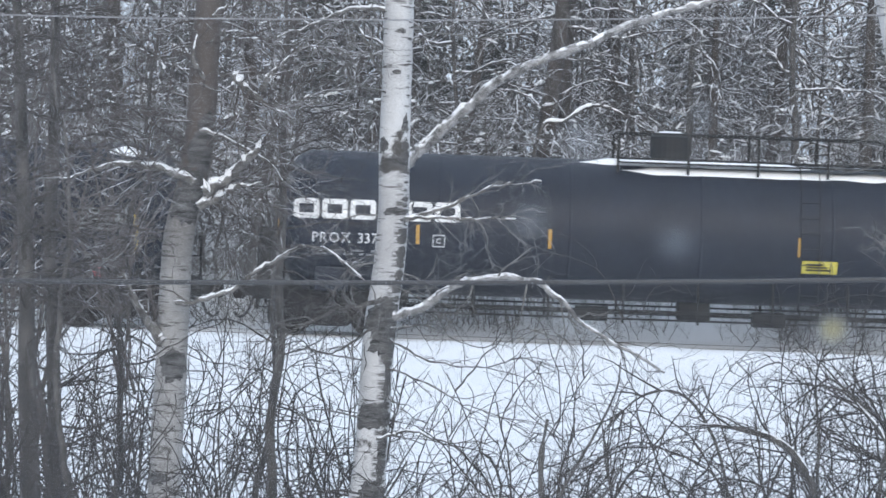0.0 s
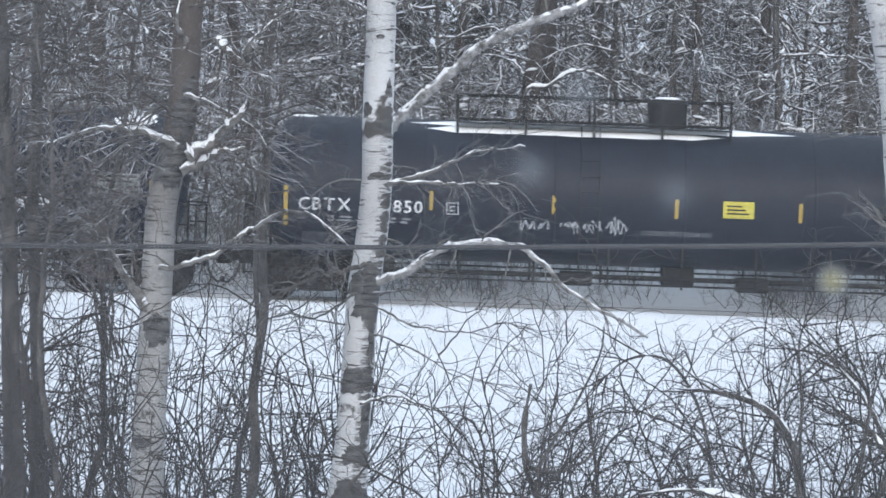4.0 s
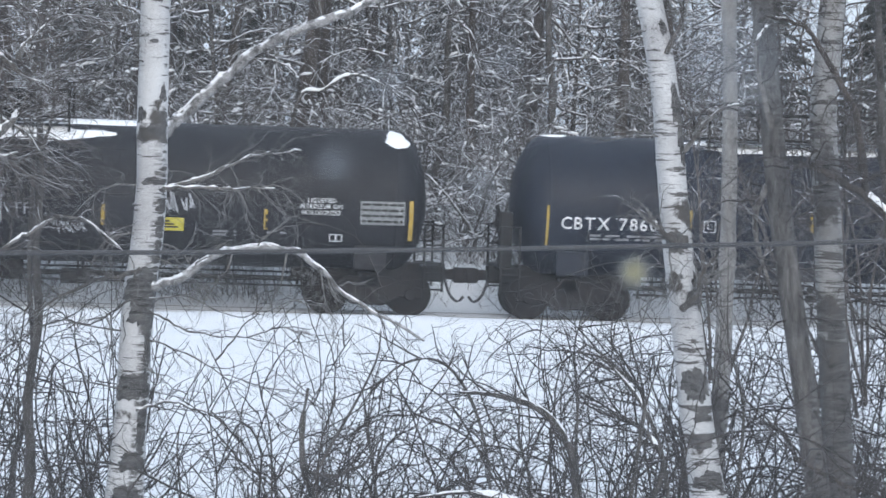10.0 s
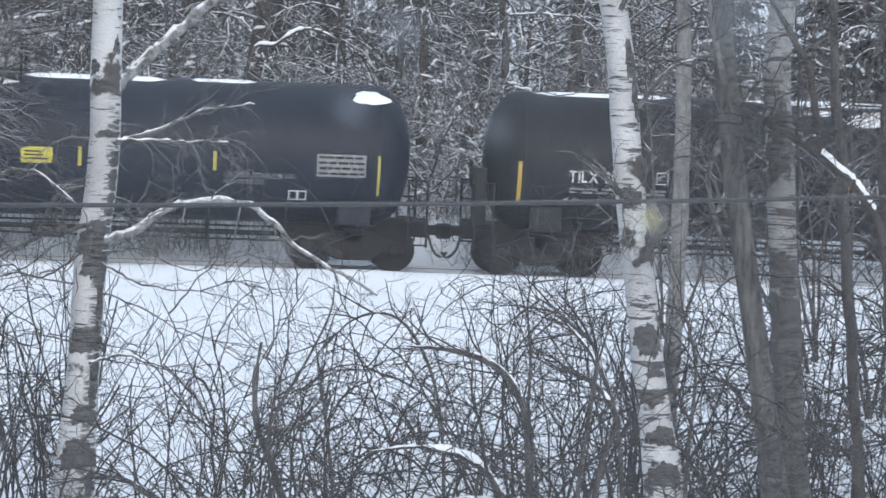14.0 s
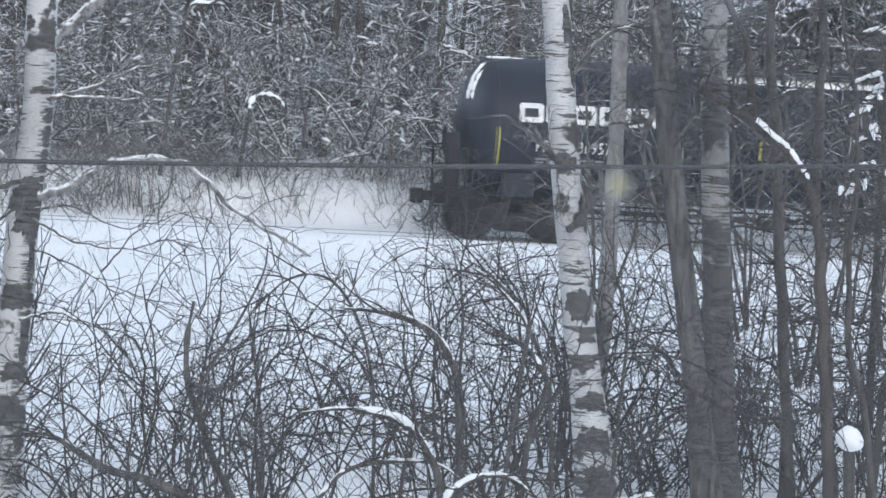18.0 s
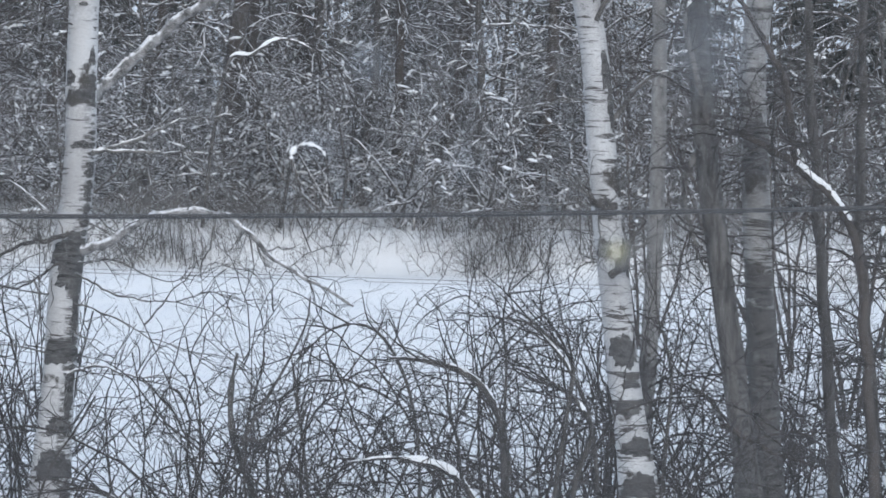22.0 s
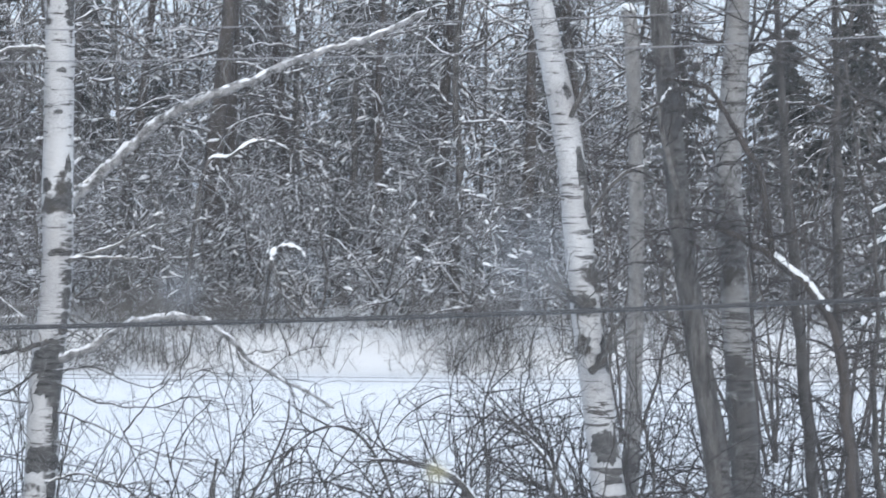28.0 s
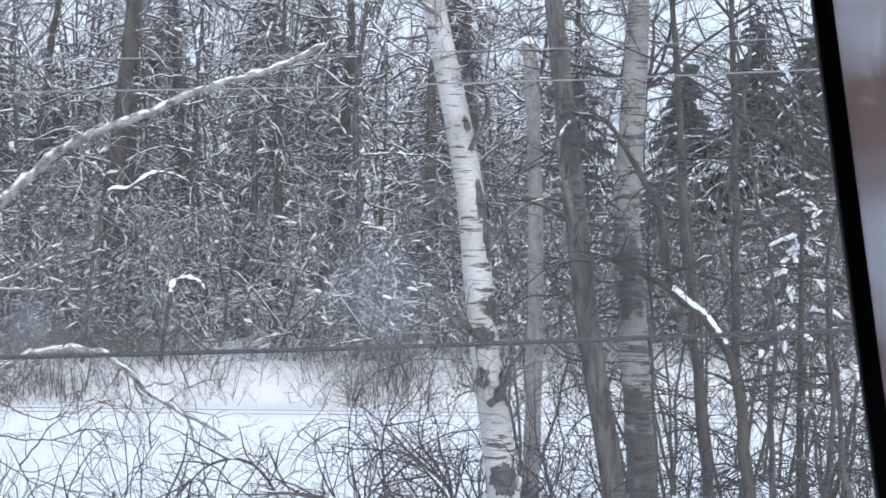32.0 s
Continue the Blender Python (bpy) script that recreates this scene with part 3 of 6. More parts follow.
def tank_shell(half, mat, parent):
    n = 48
    prof = []
    head = 0.72
    for k in range(9):
        a = math.pi / 2 * (1 - (1 - k / 8) ** 1.25)
        prof.append((-half + head * (1 - math.cos(a)), max(TANK_R * math.sin(a), 0.02)))
    prof[0] = (-half, 0.02)
    body = [(-half + head + (2 * half - 2 * head) * k / 6, TANK_R) for k in range(7)]
    full = prof[:-1] + body + [(-x, r) for x, r in prof[:-1]][::-1]
    bm = bmesh.new()
    rings = []
    for x, r in full:
        rings.append([bm.verts.new((x, r * math.cos(2 * math.pi * j / n), TANK_Z + r * math.sin(2 * math.pi * j / n))) for j in range(n)])
    for a, b in zip(rings, rings[1:]):
        for j in range(n):
            f = bm.faces.new((a[j], a[(j + 1) % n], b[(j + 1) % n], b[j]))
            f.smooth = True
    bm.faces.new(rings[0])
    bm.faces.new(rings[-1][::-1])
    bmesh.ops.recalc_face_normals(bm, faces=bm.faces)
    ob = part("tank", bm, mat, parent)
    # weld bands round the shell
    for x in [-half + head + (2 * half - 2 * head) * k / 6 for k in range(7)]:
        bm = bmesh.new()
        n2 = 48
        vs = []
        for dx, r in ((-0.03, TANK_R), (-0.02, TANK_R + 0.008), (0.02, TANK_R + 0.008), (0.03, TANK_R)):
            vs.append([bm.verts.new((x + dx, r * math.cos(2 * math.pi * j / n2), TANK_Z + r * math.sin(2 * math.pi * j / n2))) for j in range(n2)])
        for a, b in zip(vs, vs[1:]):
            for j in range(n2):
                bm.faces.new((a[j], a[(j + 1) % n2], b[(j + 1) % n2], b[j])).smooth = True
        part("weld_band", bm, mat, parent)
    return ob


def wheelset_mesh():
    bm = bmesh.new()
    for s in (-1, 1):
        y = s * 0.72
        for r, w, o in ((0.457, 0.11, 0), (0.49, 0.03, -s * 0.06), (0.36, 0.12, s * 0.012), (0.13, 0.2, s * 0.03)):
            rod(bm, (0, y + o - w / 2, 0), (0, y + o + w / 2, 0), r, 28)
    rod(bm, (0, -0.95, 0), (0, 0.95, 0), 0.075, 12)
    me = bpy.data.meshes.new("wheelset")
    bm.to_mesh(me)
    bm.free()
    me.materials.append(M_TRUCK)
    return me


WHEELSET = wheelset_mesh()
WHEELS = []


def truck(parent, x):
    t = new("truck")
    t.parent = parent
    t.location = (x, 0, 0)
    for s in (-1, 1):
        # side frame: arched casting with spring opening
        bm = bmesh.new()
        y0, y1 = (s * 0.98 - 0.07, s * 0.98 + 0.07)
        outline = [(-1.16, 0.36), (-1.16, 0.60), (-0.72, 0.70), (-0.42, 0.84), (0.42, 0.84), (0.72, 0.70), (1.16, 0.60), (1.16, 0.36), (0.66, 0.40), (0.34, 0.22), (-0.34, 0.22), (-0.66, 0.40)]
        va = [bm.verts.new((px, y0, pz)) for px, pz in outline]
        vb = [bm.verts.new((px, y1, pz)) for px, pz in outline]
        bm.faces.new(va)
        bm.faces.new(vb[::-1])
        for k in range(len(outline)):
            bm.faces.new((va[k], vb[k], vb[(k + 1) % len(outline)], va[(k + 1) % len(outline)]))
        bmesh.ops.recalc_face_normals(bm, faces=bm.faces)
        bmesh.ops.bevel(bm, geom=list(bm.edges), offset=0.02, segments=1, affect="EDGES")
        part("side_frame", bm, M_TRUCK, t)
        for wx in (-0.89, 0.89):
            bm = bmesh.new()
            rod(bm, (wx, s * 1.0, 0.46), (wx, s * 1.12, 0.46), 0.13, 14, 0.11)
            part("bearing_cap", bm, M_TRUCK, t)
        bm = bmesh.new()
        for k in range(4):
            rod(bm, (-0.21 + 0.14 * k, s * 1.0, 0.3), (-0.21 + 0.14 * k, s * 1.0, 0.6), 0.055, 10)
        part("spring_nest", bm, M_TRUCK, t)
    bm = bmesh.new()
    box(bm, -0.22, 0.22, -1.05, 1.05, 0.58, 0.9, 0.03)
    part("bolster", bm, M_TRUCK, t)
    for wx in (-0.89, 0.89):
        w = new("wheelset", WHEELSET)
        w.parent = t
        w.location = (wx, 0, 0.457)
        WHEELS.append((w, wx))
    return t


def bar_strip(parent, x, z0, z1, w=0.075, mat=None):
    bm = bmesh.new()
    n = 4
    for k in range(n):
        a, b = z0 + (z1 - z0) * k / n, z0 + (z1 - z0) * (k + 1) / n
        box(bm, x - w / 2, x + w / 2, -0.002, 0.002, a, b)
    wrap(bm)
    part("reflector_strip", bm, mat or M_YELLOW, parent, "amber reflective strip" if mat == M_AMBER else "yellow reflective strip")


def flat_panel(name, parent, x, z, w, h, mat, label="", lift=0.006):
    bm = bmesh.new()
    n = max(2, int(h / 0.08))
    for k in range(n):
        box(bm, x - w / 2, x + w / 2, -0.003, 0.003, z - h / 2 + h * k / n, z - h / 2 + h * (k + 1) / n)
    wrap(bm, lift)
    return part(name, bm, mat, parent, label)


def lettering(parent, text, x0, x1, z, height, mat, lift=0.006):
    """Stencilled words laid on the tank's side, between x0 and x1, a part for each character."""
    glyphs, pen = [], 0.0
    for ch in text:
        if ch == " ":
            pen += 0.42
            continue
        cu = bpy.data.curves.new("letter", "FONT")
        cu.body, cu.size, cu.resolution_u, cu.offset = ch, 1.0, 2, 0.012
        tmp = bpy.data.objects.new("letter", cu)
        scene.collection.objects.link(tmp)
        me = bpy.data.meshes.new_from_object(tmp.evaluated_get(bpy.context.evaluated_depsgraph_get()))
        bpy.data.objects.remove(tmp)
        bpy.data.curves.remove(cu)
        bm = bmesh.new()
        bm.from_mesh(me)
        bpy.data.meshes.remove(me)
        lo, hi = min(v.co.x for v in bm.verts), max(v.co.x for v in bm.verts)
        for v in bm.verts:
            v.co.x += pen - lo
        pen += hi - lo + 0.14
        glyphs.append(bm)
    width = pen - 0.14
    for bm in glyphs:
        for v in bm.verts:
            v.co = Vector((x0 + v.co.x / width * (x1 - x0), 0, z + (v.co.y / 0.72 - 0.5) * height))
        r = bmesh.ops.extrude_face_region(bm, geom=list(bm.faces))
        for e in r["geom"]:
            if isinstance(e, bmesh.types.BMVert):
                e.co.y -= 0.002
        wrap(bm, lift)
        part("letter", bm, mat, parent)


def stencil_bars(parent, x0, x1, z, rows, mat, seed, h=0.045, gap=0.075):
    """Small print, as broken bars."""
    rng = random.Random(seed)
    for r in range(rows):
        bm = bmesh.new()
        x = x0
        while x < x1 - 0.05:
            w = rng.uniform(0.1, 0.34)
            b = min(x + w, x1)
            box(bm, x, b, -0.002, 0.002, z - r * gap - h / 2, z - r * gap + h / 2)
            x = b + rng.uniform(0.04, 0.16)
        wrap(bm, 0.006)
        tagged(part("stencil_line", bm, mat, parent, "small white stencilled line"), kind="stuff")


def logo(parent, x0, x1, z0, z1):
    """The owner's white emblem: six plain hollow blocks."""
    n, gap = 6, 0.055
    w = (x1 - x0 - gap * (n - 1)) / n
    t = (z1 - z0) * 0.27
    for k in range(n):
        a = x0 + k * (w + gap)
        b = a + w
        bm = bmesh.new()
        cut = t * 0.3
        bars = []
        for lo, hi, inset in ((z0, z0 + cut, cut), (z0 + cut, z0 + t, 0), (z1 - t, z1 - cut, 0), (z1 - cut, z1, cut)):
            bars.append((a + inset, b - inset, lo, hi))
        m = (z1 - z0 - 2 * t) / 3
        for j in range(3):
            bars += [(a, a + t, z0 + t + m * j, z0 + t + m * (j + 1)), (b - t, b, z0 + t + m * j, z0 + t + m * (j + 1))]
        for q in bars:
            box(bm, q[0], q[1], -0.002, 0.002, q[2], q[3])
        wrap(bm, 0.006)
        part("emblem_block", bm, M_WHITE, parent, "blocky white emblem shape")


def boxed_mark(parent, x, z, s=0.26):
    bm = bmesh.new()
    t = 0.018
    for q in ((x - s / 2, x + s / 2, z + s / 2 - t, z + s / 2), (x - s / 2, x + s / 2, z - s / 2, z - s / 2 + t), (x - s / 2, x - s / 2 + t, z - s / 2, z + s / 2), (x + s / 2 - t, x + s / 2, z - s / 2, z + s / 2), (x - s * 0.2, x + s * 0.2, z + s * 0.14, z + s * 0.2), (x - s * 0.2, x - s * 0.12, z - s * 0.2, z + s * 0.14), (x - s * 0.12, x + s * 0.2, z - s * 0.2, z - s * 0.14)):
        box(bm, q[0], q[1], -0.002, 0.002, q[2], q[3])
    wrap(bm, 0.006)
    part("boxed_mark", bm, M_WHITE, parent, "small white boxed stencil")


def data_plate(parent, x, z, w, h):
    p = flat_panel("data_plate", parent, x, z, w, h, M_PLACARD, "pale grey data plate with dark rows of print")
    rng = random.Random(int(x * 100))
    for r in range(4):
        bm = bmesh.new()
        zz = z + h * (0.36 - 0.24 * r)
        a = x - w * 0.46
        while a < x + w * 0.44:
            b = min(a + rng.uniform(0.08, 0.22), x + w * 0.46)
            box(bm, a, b, -0.002, 0.002, zz - 0.026, zz + 0.026)
            a = b + 0.035
        wrap(bm, 0.012)
        tagged(part("print_row", bm, M_FRAME, p), kind="stuff")


def scribble(parent, x, z, w, h, seed, loops=5):
    rng = random.Random(seed)
    g = Geo()
    for k in range(loops + 2):
        cx = x - w / 2 + w * (k + 0.5) / (loops + 2)
        lean = rng.uniform(-0.25, 0.25)
        pts, tall = [], h * rng.uniform(0.45, 1.0)
        for j in range(rng.choice((3, 4, 5))):
            up = (0.5 if j % 2 else -0.5) * rng.uniform(0.2, 1.0) * tall
            pts.append(Vector((cx + rng.uniform(-0.75, 0.75) * w / (loops + 2) + lean * up, 0, z + up)))
        pts = spline(pts, 26)
        pts = [Vector((p.x, on_tank(p.z) - 0.006, p.z)) for p in pts]
        g.tube(pts, [0.012] * len(pts), 5)
    g.part("graffiti", M_GRAFFITI, parent, "chalky white graffiti scrawl")


def snow_patch(parent, x, z, w, h, seed, lift=0.02):
    """A patch of snow clinging to the tank: a low uneven mound."""
    rng = random.Random(seed)
    bm = bmesh.new()
    n, m = 22, 6
    ph = [rng.uniform(0, 6.28) for _ in range(4)]
    rings = []
    for k in range(1, m + 1):
        f = k / m
        ring = []
        for j in range(n):
            a = 2 * math.pi * j / n
            wob = 1 + 0.14 * math.sin(2 * a + ph[0]) + 0.10 * math.sin(3 * a + ph[1]) + 0.08 * math.sin(5 * a + ph[2]) + 0.05 * math.sin(9 * a + ph[3])
            px, pz = x + math.cos(a) * w / 2 * f * wob, z + math.sin(a) * h / 2 * f * wob
            pz = min(pz, TANK_Z + TANK_R * 0.998)
            ring.append(bm.verts.new((px, on_tank(pz) - lift * 2.2 * (1 - f ** 3), pz + lift * 1.2 * (1 - f ** 3))))
        rings.append(ring)
    c = bm.verts.new((x, on_tank(z) - lift * 2.2, z + lift))
    for j in range(n):
        bm.faces.new((c, rings[0][j], rings[0][(j + 1) % n])).smooth = True
        for a, b in zip(rings, rings[1:]):
            bm.faces.new((a[j], b[j], b[(j + 1) % n], a[(j + 1) % n])).smooth = True
    bmesh.ops.recalc_face_normals(bm, faces=bm.faces)
    part("snow_patch", bm, M_SNOWCAP, parent, "clinging patch of snow")


def top_snow(parent, x0, x1, seed, width=0.5, height=0.05, y=-0.28):
    """A long strip of snow on top of the tank beside the walkway."""
    rng = random.Random(seed)
    bm = bmesh.new()
    n = 40
    rows = []
    for k in range(n + 1):
        u = k / n
        x = x0 + (x1 - x0) * u
        e = min(1, 9 * u, 9 * (1 - u)) * (0.85 + 0.3 * noise.noise((x * 1.5, seed, 0)))
        w, h = width * max(e, 0.05), height * max(e, 0.1)
        prof = [(-w * 0.7, 0.0), (-w * 0.6, h * 0.7), (-w * 0.3, h), (w * 0.3, h), (w * 0.5, 0.0)]
        row = []
        for dy, dz in prof:
            yy = y + dy
            row.append(bm.verts.new((x, yy, TANK_Z + math.sqrt(TANK_R ** 2 - min(yy * yy, 1.9)) + dz - 0.006)))
        rows.append(row)
    for a, b in zip(rows, rows[1:]):
        for j in range(4):
            bm.faces.new((a[j], a[j + 1], b[j + 1], b[j])).smooth = True
    bmesh.ops.recalc_face_normals(bm, faces=bm.faces)
    part("top_snow", bm, M_SNOWCAP, parent, "strip of snow along the tank top")


def head_snow(parent, half, e, y0, z0, z1, r, seed):
    """Snow frozen to the curve of a tank head."""
    rng = random.Random(seed)
    g = Geo()
    for strip in range(6):
        pts, lag = [], rng.uniform(-0.14, 0.14)
        f0, f1 = sorted((rng.random(), rng.random()))
        f0, f1 = (0.0, 1.0) if strip == 0 else (f0, min(1.0, f1 + 0.2))
        for k in range(12):
            f = f0 + (f1 - f0) * k / 11
            z, y = z0 + (z1 - z0) * f, y0 - 0.25 * f + lag
            rr = min(math.hypot(y, z - TANK_Z) / TANK_R, 0.999)
            pts.append(Vector((e * (half - 0.72 * (1 - math.sqrt(1 - rr * rr)) + 0.004), y, z)))
        g.tube(pts, [0.01] + [r * rng.uniform(0.1, 0.75) for _ in range(10)] + [0.008], 7)
    g.part("head_snow", M_SNOWCAP, parent, "snow frozen to the tank head")


def brake_wheel(parent, x):
    g = Geo()
    pts = [Vector((x, -0.75 + 0.28 * math.cos(2 * math.pi * k / 20), 2.15 + 0.28 * math.sin(2 * math.pi * k / 20))) for k in range(21)]
    g.tube(pts, [0.025] * 21, 6)
    for k in range(4):
        a = math.pi * k / 4
        g.tube([Vector((x, -0.75 + 0.27 * math.cos(a), 2.15 + 0.27 * math.sin(a))), Vector((x, -0.75 - 0.27 * math.cos(a), 2.15 - 0.27 * math.sin(a)))], [0.014, 0.014], 5)
    g.part("brake_wheel", M_FRAME, parent)
    bm = bmesh.new()
    box(bm, x + 0.03, x + 0.32, -0.95, -0.55, 1.1, 2.3, 0.03)
    part("brake_housing", bm, M_FRAME, parent)


def tank_car(u, half, mat, spec, label):
    """One tank car; u is its place along the train, half its tank's half length."""
    car = empty("tank_car", pose(u, TANK_Y, 0), label, "tank car", "cars of the train")
    tank_shell(half, mat, car)
    # top platform with rails, posts and the valve housing
    h0, w0, w1 = spec["hatch"], spec["walk"][0], spec["walk"][1]
    rail_z = spec.get("rail_z", 4.62)
    bm = bmesh.new()
    r = 0.43
    rod(bm, (h0, 0, 3.95), (h0, 0, 4.52), r, 24)
    rod(bm, (h0, 0, 4.52), (h0, 0, 4.60), r + 0.03, 24, r * 0.8)
    part("valve_housing", bm, M_FRAME, car)
    bm = bmesh.new()
    rod(bm, (h0, 0, 4.6), (h0, 0, 4.65), r * 0.72, 20, r * 0.5)
    part("housing_snow", bm, M_SNOWCAP, car, "cap of snow on the housing")
    for s in (-1, 1):
        bm = bmesh.new()
        box(bm, w0, w1, s * 0.78 - 0.22, s * 0.78 + 0.22, 3.93, 3.965, 0.006)
        part("walkway", bm, M_FRAME, car)
        for zz in (rail_z, 4.03):
            bm = bmesh.new()
            rod(bm, (w0, s * 1.0, zz), (w1, s * 1.0, zz), 0.022, 6)
            part("handrail", bm, M_FRAME, car)
        nx = max(2, int(round((w1 - w0) / 1.6)))
        for k in range(nx + 1):
            bm = bmesh.new()
            x = w0 + (w1 - w0) * k / nx
            box(bm, x - 0.03, x + 0.03, s * 1.0 - 0.02, s * 1.0 + 0.02, 3.72, rail_z + 0.01)
            part("rail_post", bm, M_FRAME, car)
    for x in (w0, w1):
        for zz in (rail_z, 4.03):
            bm = bmesh.new()
            rod(bm, (x, -1.0, zz), (x, 1.0, zz), 0.02, 6)
            part("end_rail", bm, M_FRAME, car)
    # ladder on the near side
    for s in (-1, 1):
        bm = bmesh.new()
        lx = spec["ladder"]
        for dx in (-0.2, 0.2):
            pts = [(lx + dx, s * (TANK_R + 0.13), 0.75), (lx + dx, s * (TANK_R + 0.13), 2.5), (lx + dx, s * (TANK_R * 0.88 + 0.1), 3.4), (lx + dx, s * 1.0, 3.95)]
            for a, b in zip(pts, pts[1:]):
                rod(bm, a, b, 0.014, 6)
        for k in range(8):
            z = 0.9 + 0.33 * k
            y = s * (TANK_R + 0.13) if z < 2.5 else s * (TANK_R + 0.13 - 0.25 * (z - 2.5))
            rod(bm, (lx - 0.2, y, z), (lx + 0.2, y, z), 0.014, 5)
        part("ladder", bm, M_FRAME, car)
    # safety rails under the tank
    for s in (-1, 1):
        for z in (0.78, 0.60):
            bm = bmesh.new()
            rod(bm, (-half + 2.6, s * 1.25, z), (half - 2.6, s * 1.25, z), 0.022, 6)
            part("safety_rail", bm, M_FRAME, car)
        for k in range(9):
            x = -half + 2.7 + (2 * half - 5.4) * k / 8
            bm = bmesh.new()
            rod(bm, (x, s * 1.25, 0.52), (x, s * 1.12, 1.55), 0.03, 6)
            part("rail_bracket", bm, M_FRAME, car)
    # brake gear and bottom fittings
    bm = bmesh.new()
    box(bm, -0.35, 0.35, -0.3, 0.3, 0.55, 0.98, 0.05)
    part("bottom_valve", bm, M_FRAME, car)
    bm = bmesh.new()
    box(bm, 1.2, 1.9, -1.0, -0.6, 0.5, 0.82, 0.04)
    part("brake_valve", bm, M_FRAME, car)
    bm = bmesh.new()
    rod(bm, (-2.6, -0.8, 0.68), (-1.9, -0.8, 0.68), 0.16, 14)
    part("air_reservoir", bm, M_FRAME, car)
    bm = bmesh.new()
    rod(bm, (-half + 1.5, -0.5, 0.7), (half - 1.5, -0.5, 0.7), 0.03, 6)
    part("brake_pipe", bm, M_FRAME, car)
    # ends
    for e in (-1, 1):
        tx = e * (half - 1.25)
        bm = bmesh.new()
        box(bm, min(e * (half - 2.9), e * (half + 0.45)), max(e * (half - 2.9), e * (half + 0.45)), -0.33, 0.33, 0.72, 1.12, 0.03)
        part("stub_sill", bm, M_FRAME, car)
        bm = bmesh.new()
        for k in range(7):
            a0 = math.pi * (1.25 + 0.5 * k / 6)
            x0, z0 = TANK_R * math.cos(a0), TANK_Z + TANK_R * math.sin(a0)
            box(bm, tx - 0.35, tx + 0.35, x0 - 0.2, x0 + 0.2, min(0.98, z0), z0 + 0.12, 0.01)
        part("saddle", bm, mat, car)
        bm = bmesh.new()
        x0 = e * (half + 0.1)
        box(bm, x0 - 0.22, x0 + 0.22, -1.42, 1.42, 1.05, 1.11, 0.01)
        part("end_platform", bm, M_FRAME, car)
        for s in (-1, 1):
            bm = bmesh.new()
            for dx in (-0.2, 0.2):
                rod(bm, (x0 + dx, s * 1.4, 0.55), (x0 + dx, s * 1.4, 2.0), 0.03, 6)
            for z in (0.6, 0.95, 1.55, 1.98):
                rod(bm, (x0 - 0.2, s * 1.4, z), (x0 + 0.2, s * 1.4, z), 0.018, 6)
            part("end_ladder", bm, M_FRAME, car)
        bm = bmesh.new()
        rod(bm, (x0 + e * 0.2, -1.4, 1.95), (x0 + e * 0.2, 1.4, 1.95), 0.022, 6)
        part("end_rail", bm, M_FRAME, car)
        # coupler
        bm = bmesh.new()
        cx = e * (half + 0.45)
        box(bm, min(cx, cx + e * 0.25), max(cx, cx + e * 0.25), -0.11, 0.11, 0.77, 0.99, 0.02)
        box(bm, min(cx + e * 0.2, cx + e * 0.48), max(cx + e * 0.2, cx + e * 0.48), -0.17, 0.2, 0.7, 1.03, 0.05)
        part("coupler", bm, M_TRUCK, car)
        g = Geo()
        pts = spline([(cx, -0.25, 0.78), (cx + e * 0.12, -0.27, 0.45), (cx + e * 0.3, -0.27, 0.3), (cx + e * 0.42, -0.27, 0.42)], 10)
        g.tube(pts, [0.032] * 10, 7)
        g.part("brake_hose", M_CABLE, car)
        truck(car, tx)
    brake_wheel(car, -half - 0.33)
    for q in spec.get("head_snow", ()):
        head_snow(car, half, *q)
    # reflectors and writing
    for x, big in spec["bars"]:
        bar_strip(car, x, *((1.62, 2.48) if big else spec.get("bar_z", (2.05, 2.46))), 0.085 if big else 0.075, spec.get("tape"))
    for x, z, w, h in spec.get("panels", ()):
        p = flat_panel("warning_panel", car, x, z, w, h, M_PANEL, "yellow warning panel")
        bm = bmesh.new()
        for k in range(3):
            box(bm, x - w * 0.38, x + w * (0.1 + 0.12 * k), -0.002, 0.002, z + h * (0.22 - 0.22 * k) - 0.018, z + h * (0.22 - 0.22 * k) + 0.018)
        wrap(bm, 0.012)
        tagged(part("print_row", bm, M_FRAME, p), kind="stuff")
    for q in spec.get("plates", ()):
        data_plate(car, *q)
    for text, x0, x1, z, h in spec.get("words", ()):
        lettering(car, text, x0, x1, z, h, M_WHITE)
    for text, x0, x1, z, h in spec.get("faint_words", ()):
        lettering(car, text, x0, x1, z, h, M_GREYMARK)
    for text, x0, x1, z, h in spec.get("banners", ()):
        flat_panel("banner", car, (x0 + x1) / 2, z, x1 - x0 + 0.1, h * 1.6, M_WHITE, "white painted band with dark words", 0.004)
        lettering(car, text, x0, x1, z, h, M_FRAME, 0.012)
    for k, (x0, x1, z, rows) in enumerate(spec.get("print", ())):
        stencil_bars(car, x0, x1, z, rows, M_GREYMARK, k + int(abs(u)))
    if "emblem" in spec:
        logo(car, *spec["emblem"])
    for x, z in spec.get("boxed", ()):
        boxed_mark(car, x, z)
    for k, (x, z, w, h, n) in enumerate(spec.get("graffiti", ())):
        scribble(car, x, z, w, h, k + int(abs(u) * 7), n)
    for k, (x, z, w, h) in enumerate(spec.get("snow", ())):
        snow_patch(car, x, z, w, h, k + int(abs(u) * 3))
    for k, (x0, x1, y, w, h) in enumerate(spec.get("top_snow", ())):
        top_snow(car, x0, x1, k + int(abs(u)), w, h, y)
